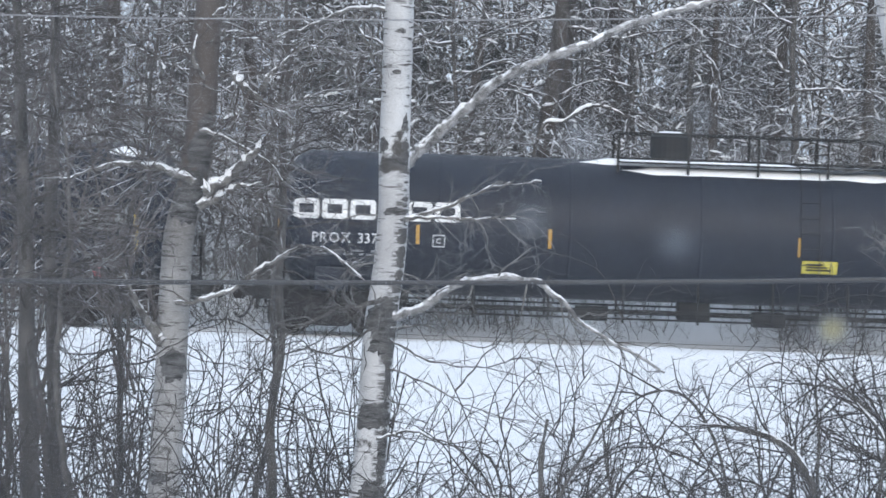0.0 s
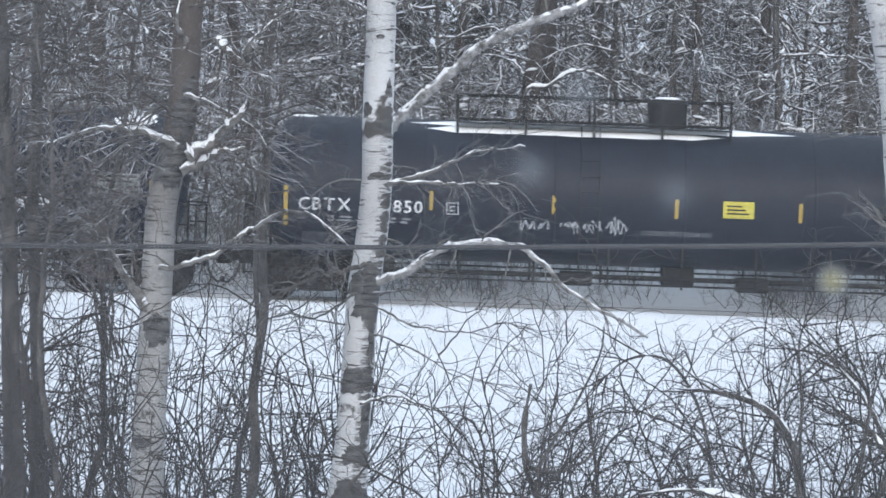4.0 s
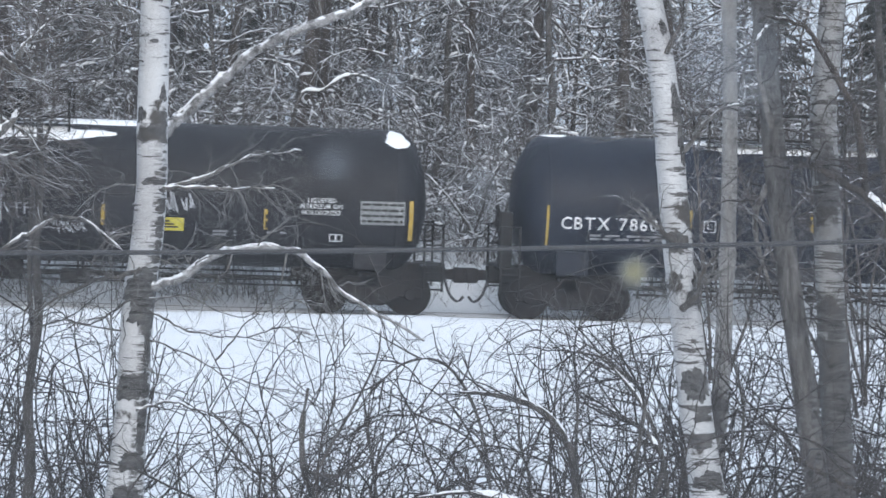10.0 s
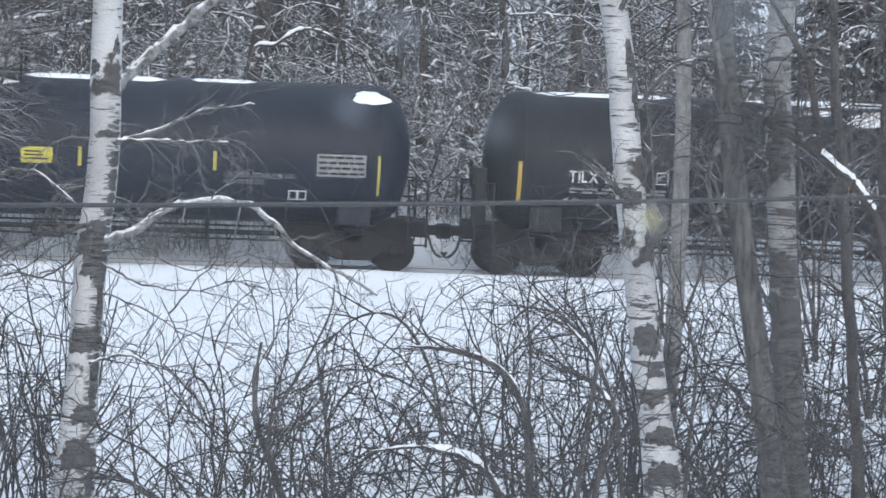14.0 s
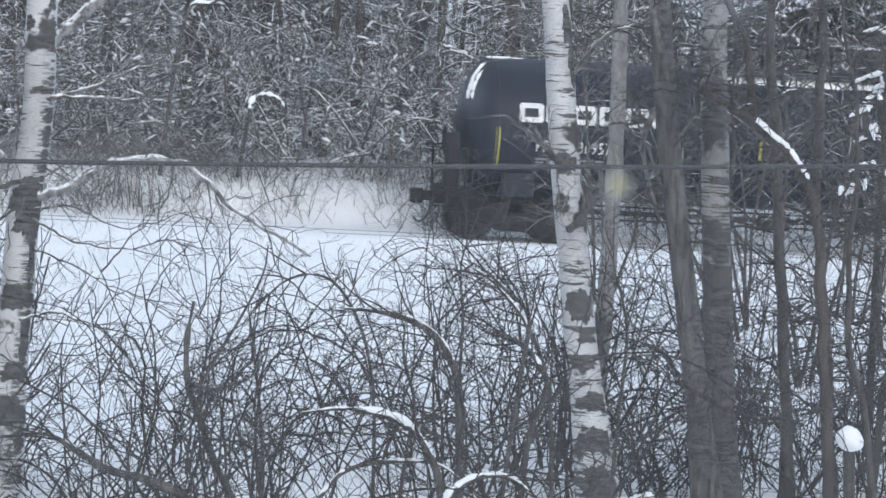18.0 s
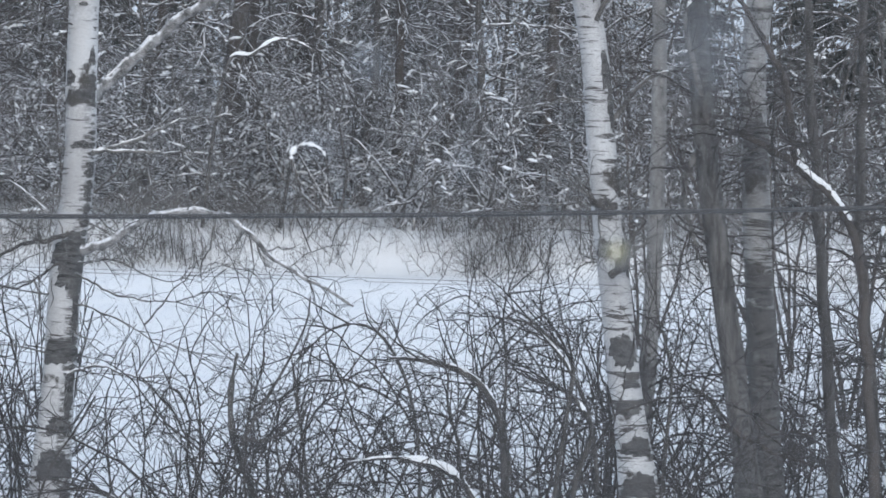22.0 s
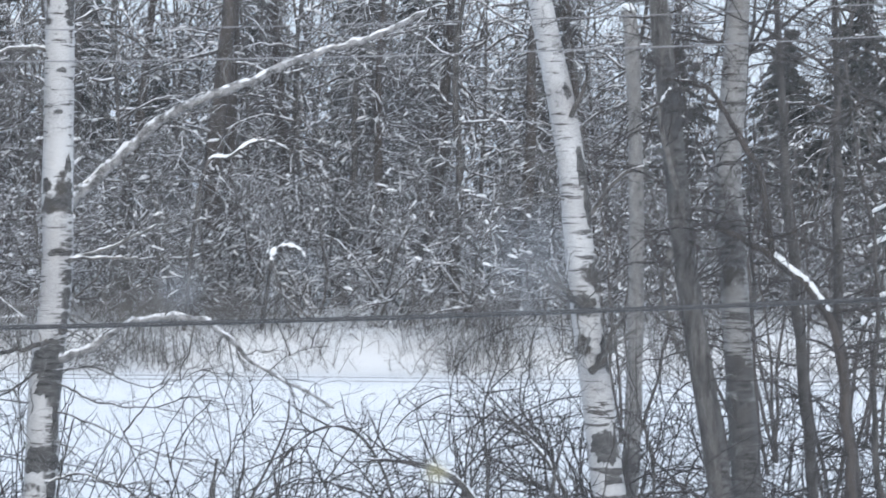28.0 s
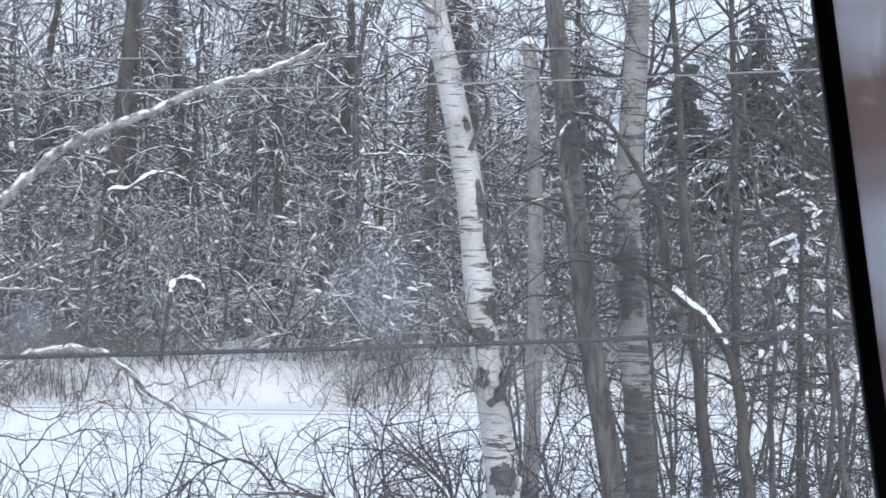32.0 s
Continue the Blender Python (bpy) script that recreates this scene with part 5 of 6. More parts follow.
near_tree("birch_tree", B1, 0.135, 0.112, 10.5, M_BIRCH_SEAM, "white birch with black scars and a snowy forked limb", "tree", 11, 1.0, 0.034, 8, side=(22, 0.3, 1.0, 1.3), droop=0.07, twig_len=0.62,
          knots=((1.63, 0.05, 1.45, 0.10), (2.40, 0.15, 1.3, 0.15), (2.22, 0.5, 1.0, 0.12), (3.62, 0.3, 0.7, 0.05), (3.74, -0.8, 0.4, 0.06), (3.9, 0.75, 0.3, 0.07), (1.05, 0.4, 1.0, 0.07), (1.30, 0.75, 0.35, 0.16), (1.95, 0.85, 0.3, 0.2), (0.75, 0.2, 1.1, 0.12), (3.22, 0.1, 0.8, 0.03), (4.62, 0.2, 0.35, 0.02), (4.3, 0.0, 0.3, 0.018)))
near_tree("birch_tree", B0, 0.13, 0.105, 9.5, M_BIRCH_DEAD, "grey weathered birch with snow-loaded broken limbs", "tree", 12, 0.95, 0.034, 9, side=(44, 0.4, 1.3, 2.9), droop=0.05, twig_len=0.65,
          knots=((2.05, 0.3, 1.0, 0.12), (3.3, 0.1, 1.2, 0.2), (3.7, 0.4, 0.9, 0.22), (1.2, -0.4, 0.7, 0.05)))
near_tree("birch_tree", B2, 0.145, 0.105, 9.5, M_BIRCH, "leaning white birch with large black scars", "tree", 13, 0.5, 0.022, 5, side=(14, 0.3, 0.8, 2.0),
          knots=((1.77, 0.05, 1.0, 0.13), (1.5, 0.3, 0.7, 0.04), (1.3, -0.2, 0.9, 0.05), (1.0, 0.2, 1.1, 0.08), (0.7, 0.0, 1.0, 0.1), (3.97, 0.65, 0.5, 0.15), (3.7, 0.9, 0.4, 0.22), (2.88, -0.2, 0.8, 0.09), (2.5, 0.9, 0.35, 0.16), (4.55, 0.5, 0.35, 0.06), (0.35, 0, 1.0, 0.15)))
near_tree("sapling", SAPLING, 0.045, 0.03, 6.0, M_BARK, "slender grey sapling beside a birch", "tree", 14, 0, 0.02, 4, crown=8, side=(16, 0.4, 0.9, 2.4))
SNAG_X, SNAG_TOP = 5.51, 5.8
R1[0] = (R1[0][0], R1[0][1], [q for q in R1[0][2] if q[1] < SNAG_TOP - 0.15] + [(SNAG_X, SNAG_TOP)])
near_tree("aspen_tree", R1, 0.098, 0.082, SNAG_TOP, M_PALE, "straight pale aspen snag with a broken snowy top", "tree", 15, 0, 0.02, 4, crown=0, snag=True)
near_tree("alder_tree", R2, 0.102, 0.088, 9.0, M_PALE_BROWN, "leaning grey-brown alder beside a birch", "tree", 16, 0.5, 0.024, 9, side=(26, 0.4, 1.1, 2.2), knots=((3.55, 0.7, 0.45, 0.35), (4.1, 0.4, 0.6, 0.3), (4.6, 0.1, 0.9, 0.25), (3.0, 0.8, 0.3, 0.2), (1.2, 0.2, 0.3, 0.06), (0.7, -0.2, 0.9, 0.2), (1.6, 0.5, 0.4, 0.25)))
near_tree("birch_tree", R3, 0.13, 0.105, 9.5, M_BIRCH_GREY, "grey birch behind the alder", "tree", 17, 0.4, 0.03, 9, side=(26, 0.4, 1.1, 2.6), knots=((0.45, 0.0, 1.4, 0.3), (0.95, 0.2, 1.3, 0.26), (1.35, -0.2, 1.3, 0.2), (1.75, 0.3, 1.1, 0.22), (2.2, 0.1, 0.7, 0.12), (3.3, 0.0, 1.3, 0.12), (3.5, 0.2, 1.2, 0.16), (1.6, 0.5, 0.6, 0.12)))
near_tree("bent_tree", R4, 0.047, 0.024, 3.9, M_DARKBARK, "bent dark tree with snow on its fork", "tree", 18, 0.6, 0.022, 9, crown=0, side=(22, 0.4, 1.0, 1.4), snowy_trunk=0.92)
near_tree("alder_tree", R5, 0.05, 0.04, 7.5, M_BARK, "dark slender alder in the thicket", "tree", 19, 0, 0.02, 6, side=(30, 0.4, 1.1, 0.9))
near_tree("alder_tree", R6, 0.05, 0.04, 7.5, M_BARK, "dark slender alder in the thicket", "tree", 20, 0, 0.02, 6, side=(30, 0.4, 1.1, 0.9))
near_tree("alder_tree", L1, 0.095, 0.045, 8.0, M_BARK, "dark grey alder at the thicket's end", "tree", 21, 0, 0.02, 8, side=(50, 0.5, 1.5, 2.2))
near_tree("alder_tree", L2, 0.07, 0.045, 8.5, M_BARK, "dark grey alder at the thicket's end", "tree", 22, 0, 0.02, 8, side=(50, 0.5, 1.5, 2.2))
# slim stems crowding both ends of the thicket
for k, (x, y, h, lean) in enumerate(((-3.9, 21.0, 5.5, 0.1), (-2.75, 23.5, 6.2, 0.05), (-2.45, 19.5, 4.6, -0.06), (-4.3, 23.0, 7.0, 0.0), (-1.6, 25.0, 5.6, 0.06), (5.9, 19.0, 4.2, -0.05), (6.35, 22.0, 5.8, -0.1), (6.9, 23.5, 6.4, 0.04), (7.3, 21.5, 5.2, -0.06), (7.9, 24.5, 6.6, 0.0), (5.35, 24.0, 5.0, 0.05), (8.6, 22.5, 6.0, -0.04))):
    near_tree("sapling", [("trunk", y, [(x + lean * z + 0.07 * math.sin(2.3 * z + 5 * x), z) for z in (0.5, 1.1, 1.7, 2.3, 2.9, 3.5, 4.1)])], 0.034, 0.02, h, M_BARK, "slim dark sapling in the thicket", "tree", 300 + k, 0, 0.02, 0, crown=6, side=(34, 0.3, 1.0, 0.8))


def build_stubs():
    # broken post of a dead sapling
    rng = random.Random(31)
    g = Geo()
    pts = spline([(1.25, 17, 0.3), (0.97, 17, 0.85), (0.83, 17, 1.12), (0.74, 17, 1.36), (0.66, 17, 1.56), (0.64, 17, 1.82), (0.67, 17, 2.06)], 24)
    g.tube(pts, [(0.026 - 0.0004 * k + 0.003 * math.sin(k * 1.7)) * (0.55 if k > 20 else 1) for k in range(24)], 9)
    g.tube(spline([(0.66, 17, 1.56), (0.84, 17, 1.53), (0.93, 17, 1.57), (1.03, 17, 1.61), (1.1, 17, 1.75)], 12), [0.013 - 0.0007 * k for k in range(12)], 6)
    g.tube(spline([(0.71, 17, 1.5), (0.82, 17, 1.72), (0.97, 17, 2.0), (1.08, 17, 2.25), (1.1, 17, 2.42)], 12), [0.011 - 0.0006 * k for k in range(12)], 6)
    tagged(g.part("dead_stem", M_BARK), "broken dead stem standing in the thicket", "dead stem")
    # snow-capped stump top
    st = empty("stump", pose(5.65, 20, ground_z(5.65, 20)), "thin stump with a round cap of snow", "stump")
    g = Geo()
    g.tube([Vector(p) for p in spline([(0, 0, -0.1), (0, 0, 0.6), (-0.03, 0, 1.1)], 8)], [0.045] * 8, 9)
    g.part("stem", M_BARK, st)
    bm = bmesh.new()
    bmesh.ops.create_icosphere(bm, subdivisions=3, radius=0.1)
    for v in bm.verts:
        v.co *= 1 + 0.3 * noise.noise(v.co * 11)
        v.co.z *= 0.92
    for f in bm.faces:
        f.smooth = True
    bm.transform(Matrix.Translation((-0.03, -0.02, 1.14)))
    part("snow_cap", bm, M_SNOWCAP, st)


build_stubs()


# ---- thickets ----
def curl(geo, rng, p, d, length, r, level, kids, arch, curly, rise, tip=0.4):
    """A stem that bows in one smooth curve, with side twigs that curl their own way."""
    steps = (5, 8, 14)[level]
    d = d.normalized()
    axis = unit(rng).normalized()
    bow = curly * rng.uniform(0.2, 1.0) * (0.8, 0.6, 0.45)[level]
    pts, rads, dirs = [p.copy()], [r], [d]
    for k in range(steps):
        d = (d + axis.cross(d) * bow + unit(rng) * (0.32, 0.3, 0.17)[level] + Vector((0, 0, rise - arch * (k + 1) / steps))).normalized()
        p = p + d * (length / steps)
        pts.append(p)
        dirs.append(d)
        rads.append(r * (1 - (1 - tip) * (k + 1) / steps) * rng.uniform(0.92, 1.08))
    geo.tube(pts, rads, 6 if level == 2 else 3)
    if level == 0:
        return
    n = kids[2 - level]
    for k in range(n):
        u = (0.2 if level == 2 else 0.1) + 0.8 * (k + rng.random()) / n
        i = min(int(u * steps), steps - 1)
        q = pts[i].lerp(pts[i + 1], u * steps - i)
        side = dirs[i].cross(unit(rng)).normalized()
        nd = dirs[i] * rng.uniform(0.3, 1.2) + side
        rr = (rng.uniform(0.0046, 0.0085), rng.uniform(0.0027, 0.004))[2 - level]
        reach = length * rng.uniform(0.10, 0.36) if level == 2 else length * rng.uniform(0.25, 0.7)
        curl(geo, rng, q, nd, reach, min(rr, r), level - 1, kids, arch * 0.3, curly * 1.4, rise, 0.5)


def shrub_variant(seed, height, stems, lean, arch, label, kids=(12, 4), curly=0.2, rise=0.0):
    rng = random.Random(seed)
    sh = empty("shrub", pose(0, 0, -50), label, "shrub", "thicket before the field")
    for k in range(stems):
        g = Geo()
        a = rng.uniform(0, 2 * math.pi)
        d = Vector((math.cos(a) * lean, math.sin(a) * lean, 1))
        h = height * rng.uniform(0.5, 1.15)
        curl(g, rng, Vector((rng.uniform(-0.35, 0.35), rng.uniform(-0.35, 0.35), -0.05)), d, h, rng.choice((0.006, 0.007, 0.008, 0.010, 0.012, 0.015)), 2, kids, arch, curly, rise)
        g.part("stem", M_TWIG, sh)
    return sh


def build_thicket():
    rng = random.Random(77)
    upright = [shrub_variant(100 + k, 2.5, 7, 0.3, 0.02, "bare upright grey-brown shrub in snow", (5, 2), 0.13, 0.05) for k in range(5)]
    arched = [shrub_variant(120 + k, 3.3, 5, 0.45, 0.28, "bare arching tangled shrub in snow", (8, 4), 0.28) for k in range(5)]
    low = [shrub_variant(140 + k, 1.6, 5, 0.7, 0.12, "low tangled bare shrub in snow", (6, 3), 0.3) for k in range(4)]
    spots = []
    for k in range(30):
        x = -4.4 + 3.9 * (k + rng.random()) / 30
        spots.append((upright, x, rng.uniform(22.6, 25) if -1.0 < x < -0.1 else rng.uniform(17, 24.5)))
    for k in range(7):
        spots.append((upright if k % 2 else low, rng.uniform(-0.2, 1.3), rng.uniform(16.5, 18.5)))
    for k in range(15):
        x = 0.8 + 3.8 * ((k + rng.random()) / 15) ** 1.1
        spots.append((arched, x, rng.uniform(22.6, 26) if x > 3.0 else rng.uniform(16.5, 22.5)))
    for k in range(17):
        spots.append((upright, 3.4 + 6.2 * (k + rng.random()) / 17, rng.uniform(22.6, 30)))
    for k in range(9):
        spots.append((arched, 3.8 + 5.6 * (k + rng.random()) / 9, rng.uniform(22.6, 30)))
    fuzz = [shrub_variant(160 + k, 1.35, 9, 0.5, 0.05, "low fuzzy shrub of fine grey twigs", (8, 3), 0.2, 0.02) for k in range(3)]
    for k in range(5):
        spots.append((fuzz, -0.5 + 2.0 * (k + rng.random()) / 5, rng.uniform(21, 28)))
    for k in range(10):
        spots.append((low, 5.0 + 3.6 * (k + rng.random()) / 10, rng.uniform(22.5, 26)))
    for k in range(5):
        spots.append((fuzz, 2.5 + 6.1 * (k + rng.random()) / 5, rng.uniform(22.5, 30)))
    for k in range(18):
        spots.append((low, 1.0 + 8.6 * (k + rng.random()) / 18, rng.uniform(22.5, 31)))
    for k in range(12):
        spots.append((low, -4.6 + 3.6 * (k + rng.random()) / 12, rng.uniform(22.5, 29)))
    for kind, x, y in spots:
        v = kind[rng.randrange(len(kind))]
        copy_thing(v, pose(x, y, ground_z(x, y), 0, 0, rng.uniform(0, 360)))
    for v in upright + arched + low + fuzz:
        x, y = rng.uniform(-9, -5), rng.uniform(16, 26)
        v.matrix_world = pose(x, y, ground_z(x, y))


build_thicket()


def bent_stem(name, pts, r, label, seed, cover=0.95, fat=1.3, twig=0.5):
    rng = random.Random(seed)
    ob = empty(name, pose(*pts[0]), label, "shrub")
    inv = ob.matrix_world.inverted()
    g = Geo()
    n = len(pts) * 5
    lp = [inv @ p for p in spline(pts, n)]
    lr = [r * (1 - 0.45 * k / (n - 1) - 0.45 * max(0, k / (n - 1) - 0.7) / 0.3) for k in range(n)]
    g.tube(lp, lr, 8)
    g.part("stem", M_BARK, ob)
    g = Geo()
    snow_line(g, rng, lp[n // 4:], lr[n // 4:], cover + 0.15 if cover > 0.5 else cover, fat, 0.12 if name == "bent_tree" else 0.45)
    g.part("snow", M_SNOWCAP, ob)
    g = Geo()
    for k in range(9):
        i = rng.randint(n // 3, n - 2)
        grow(g, rng, lp[i], (lp[i + 1] - lp[i]).normalized() + unit(rng) * 0.7, twig, twig * 0.014, 2, (4, 3), 0.25, 0.02, 4, 4)
    g.part("twigs", M_TWIG, ob)


bent_stem("bent_shrub", [(2.45, 17.5, -0.1), (2.39, 17.5, 1.38), (2.31, 17.5, 1.73), (2.14, 17.5, 1.92), (1.88, 17.5, 2.0), (1.59, 17.5, 2.02)], 0.03, "stem bent over under a ridge of snow", 41, 0.95, 0.6)
bent_stem("bent_shrub", [(2.35, 16.8, -0.1), (2.22, 16.8, 0.91), (2.12, 16.8, 1.22), (1.95, 16.8, 1.40), (1.64, 16.8, 1.47), (1.34, 16.8, 1.44)], 0.028, "stem bent over under a ridge of snow", 42, 0.98, 1.15)


bent_stem("bent_shrub", [(2.1, 16.4, -0.1), (2.12, 16.4, 0.72), (2.16, 16.4, 0.96), (2.28, 16.4, 1.10), (2.45, 16.4, 1.16), (2.62, 16.4, 1.12), (2.76, 16.4, 0.95)], 0.022, "stem bent over under a ridge of snow", 47, 0.98, 0.95)
bent_stem("bent_shrub", [(3.35, 18.0, -0.1), (3.37, 18.0, 0.6), (3.65, 18.0, 0.80), (3.82, 18.0, 0.77), (4.0, 18.0, 0.62)], 0.034, "stem bent over under a ridge of snow", 48, 0.98, 1.0)
bent_stem("bent_shrub", [(3.15, 18.2, -0.1), (3.10, 18.2, 1.2), (2.98, 18.2, 1.75), (2.72, 18.2, 2.12), (2.45, 18.2, 2.3)], 0.018, "stem bent over with a little snow", 43, 0.7, 1.0)
bent_stem("bent_shrub", [(1.0, 16.6, 0.7), (0.61, 16.6, 0.96), (0.39, 16.6, 1.04), (0.22, 16.6, 1.07), (0.0, 16.6, 1.19), (-0.12, 16.6, 1.26), (-0.24, 16.6, 1.28)], 0.028, "fallen limb with a little snow", 49, 0.4, 0.5)
bent_stem("bent_shrub", [(2.7, 17.0, -0.1), (2.74, 17.0, 1.11), (2.78, 17.0, 1.39), (2.85, 17.0, 1.64), (2.77, 17.0, 1.8), (2.68, 17.0, 1.88), (2.55, 17.0, 1.93), (2.4, 17.0, 1.99)], 0.02, "dark crooked stem bent over at its top", 50, 0.3, 0.8)
bent_stem("bent_shrub", [(2.5, 16.8, -0.1), (2.6, 16.8, 1.2), (2.67, 16.8, 1.83), (2.69, 16.8, 2.01), (2.65, 16.8, 2.13), (2.53, 16.8, 2.23), (2.37, 16.8, 2.36), (2.22, 16.8, 2.42)], 0.015, "dark stem bent over with a little snow", 51, 0.4, 0.8)
bent_stem("bent_shrub", [(1.6, 17.0, -0.1), (1.45, 17.0, 0.7), (1.56, 17.0, 0.99), (1.72, 17.0, 1.1), (2.0, 17.0, 1.14), (2.25, 17.0, 1.11), (2.5, 17.0, 0.9)], 0.018, "stem bent over with a little snow", 52, 0.6, 0.8)
for k, pts in enumerate((((1.2, 17.5, -0.1), (1.17, 17.5, 1.01), (1.11, 17.5, 1.52), (1.07, 17.5, 1.77), (1.08, 17.5, 2.04)), ((4.05, 21.0, -0.1), (4.08, 21.0, 0.73), (4.1, 21.0, 1.11), (4.12, 21.0, 1.61), (4.06, 21.0, 1.91), (3.98, 21.0, 2.19), (3.96, 21.0, 2.9)), ((1.9, 17.0, -0.1), (2.0, 17.0, 1.11), (2.04, 17.0, 1.49), (1.96, 17.0, 1.78), (1.96, 17.0, 2.1)), ((2.3, 17.0, -0.1), (2.32, 17.0, 1.12), (2.35, 17.0, 1.42), (2.31, 17.0, 1.62), (2.31, 17.0, 2.0), (2.28, 17.0, 2.37), (2.35, 17.0, 2.55)))):
    bent_stem("upright_shrub", list(pts), (0.013, 0.017, 0.014, 0.013)[k], "dark upright stem with side twigs", 53 + k, 0.0, 0.8, 0.4)
bent_stem("bent_shrub", [(2.0, 18.6, -0.1), (1.95, 18.6, 1.4), (1.7, 18.6, 2.05), (1.35, 18.6, 2.1), (1.0, 18.6, 1.7)], 0.013, "stem bent over with a little snow", 44, 0.3, 0.8)
bent_stem("bent_tree", [(1.7, 65.2, 0.8), (1.9, 65.0, 3.2), (2.17, 64.8, 4.7), (2.67, 64.7, 4.86), (3.17, 64.6, 5.2), (3.68, 64.6, 5.2), (4.33, 64.6, 4.86), (5.05, 64.6, 4.33)], 0.048, "young tree bent over under snow at the woods' edge", 45, 0.95, 1.1, 1.2)
bent_stem("bent_tree", [(3.5, 65.4, 0.9), (3.60, 63.9, 2.3), (3.66, 63.8, 2.7), (3.97, 63.8, 2.86), (4.36, 63.8, 2.66), (4.48, 63.8, 1.96)], 0.05, "young tree bent over under snow at the woods' edge", 46, 0.98, 1.3, 0.9)


# ---- woods behind the track ----
def wood_tree(seed, height, r, limbs, name, label, low=0.6):
    rng = random.Random(seed)
    t = empty(name, pose(0, 0, -60), label, "tree", "woods behind the track")
    g = Geo()
    p, d = Vector((0, 0, -0.2)), Vector((rng.uniform(-0.12, 0.12), rng.uniform(-0.05, 0.05), 1))
    pts, rads = [p], [r * 1.2]
    n = 12
    for k in range(n):
        d = (d + Vector((rng.uniform(-0.12, 0.12), rng.uniform(-0.12, 0.12), 0.1))).normalized()
        p = p + d * (height / n)
        pts.append(p)
        rads.append(r * (1 - 0.85 * (k + 1) / n))
    g.tube(pts, rads, 8)
    g.part("trunk", M_DARKBARK if r > 0.13 else M_BARK, t)
    g, gf = Geo(), Geo()
    for k in range(limbs):
        u = (low + (height - low) * ((k + rng.random()) / limbs) ** 1.25) / height
        i = min(int(u * n), n - 1)
        q = pts[i].lerp(pts[i + 1], u * n - i)
        a = rng.uniform(0, 2 * math.pi)
        grow(g, rng, q, Vector((math.cos(a), math.sin(a), rng.uniform(-0.1, 0.55))), rng.uniform(1.6, 3.4) * (1.1 - 0.45 * u), rng.uniform(0.03, 0.05), 2, (5, 6), 0.5, 0.10, 6, 4, 0.9, 0.4, 0.5, gf)
    g.part("crown", M_WOODTWIG, t, "bare snow-laden branches")
    clots(g, rng, 36).part("snow", M_SNOWCAP, t, "clots of fresh snow")
    gf.part("fine_twigs", M_FINE, t, "fine bare brown twigs")
    return t


def spruce(seed, height, name="spruce_tree"):
    rng = random.Random(seed)
    t = empty(name, pose(0, 0, -60), "dark spruce with snow on its boughs", "tree", "woods behind the track")
    g = Geo()
    g.tube([Vector((0, 0, -0.2)), Vector((0, 0, height * 0.5)), Vector((0, 0, height))], [0.16, 0.1, 0.015], 8)
    g.part("trunk", M_DARKBARK, t)
    g = Geo()
    z = 0.6
    while z < height - 0.3:
        reach = (1 - z / height) * height * 0.24 + 0.2
        for k in range(11):
            a = rng.uniform(0, 2 * math.pi)
            pts = [Vector((0, 0, z))]
            d = Vector((math.cos(a), math.sin(a), rng.uniform(-0.1, 0.45)))
            pts[0].z += rng.uniform(-0.2, 0.2)
            reach = ((1 - z / height) ** 0.8 * height * 0.22 + 0.2) * rng.uniform(0.5, 1.25)
            for s in range(4):
                d = (d + Vector((0, 0, -0.16)) + unit(rng) * 0.08).normalized()
                pts.append(pts[-1] + d * reach / 4)
            g.tube(pts, [0.03, 0.028, 0.024, 0.018, 0.006], 4)
            for j in range(11):
                u = 0.2 + 0.8 * j / 10
                i = min(int(u * 4), 3)
                q = pts[i].lerp(pts[i + 1], u * 4 - i)
                sd = d.cross(Vector((0, 0, 1))).normalized() * (1 if j % 2 else -1)
                e = q + (sd * 0.8 + d * 0.6 + Vector((0, 0, -0.35))) * reach * 0.3 * (1.1 - 0.5 * u)
                g.tube([q, q.lerp(e, 0.5) + Vector((0, 0, 0.03)), e], [0.012, 0.06, 0.008], 4)
        z += 0.3
    g.part("boughs", M_NEEDLE, t, "dark green needled boughs with snow")
    return t


def clots(geo, rng, n):
    """Lumps of snow caught on the forks and bends of branches."""
    gs, runs = Geo(), [q for items in geo.tubes.values() for q in items]
    for k in range(n):
        pts, rads = runs[rng.randrange(len(runs))]
        i = rng.randrange(len(pts) - 1)
        p, w = Vector(pts[i]), (Vector(pts[i + 1]) - Vector(pts[i])).normalized()
        w = Vector((w.x, w.y, w.z * 0.6)) * rng.uniform(0.06, 0.22)
        r = rng.choice((0.012, 0.016, 0.02, 0.028, 0.04))
        p = p + Vector((0, 0, r * 0.6))
        gs.tube([p - w, p - w * 0.5, p + w * 0.3 + Vector((0, 0, r * 0.3)), p + w], [r * 0.3, r * 0.9, r, r * 0.25], 5)
    return gs


def wood_bush(seed, height, stems, sag):
    rng = random.Random(seed)
    t = empty("bush", pose(0, 0, -60), "snow-laden bush at the edge of the woods", "bush", "bushes at the woods' edge")
    for k in range(stems):
        g, gf = Geo(), Geo()
        a = rng.uniform(0, 2 * math.pi)
        grow(g, rng, Vector((rng.uniform(-0.5, 0.5), rng.uniform(-0.5, 0.5), -0.05)), Vector((math.cos(a) * 0.6, math.sin(a) * 0.6, 1)), height * rng.uniform(0.6, 1.15), 0.04, 3, (6, 4, 5), 0.45, sag, 6, 4, 0.9, 0.4, 0.48, gf)
        st = g.part("stem", M_WOODTWIG, t)
        gf.part("fine_twigs", M_FINE, st)
        clots(g, rng, 9).part("snow", M_SNOWCAP, st, "clots of fresh snow")
    return t


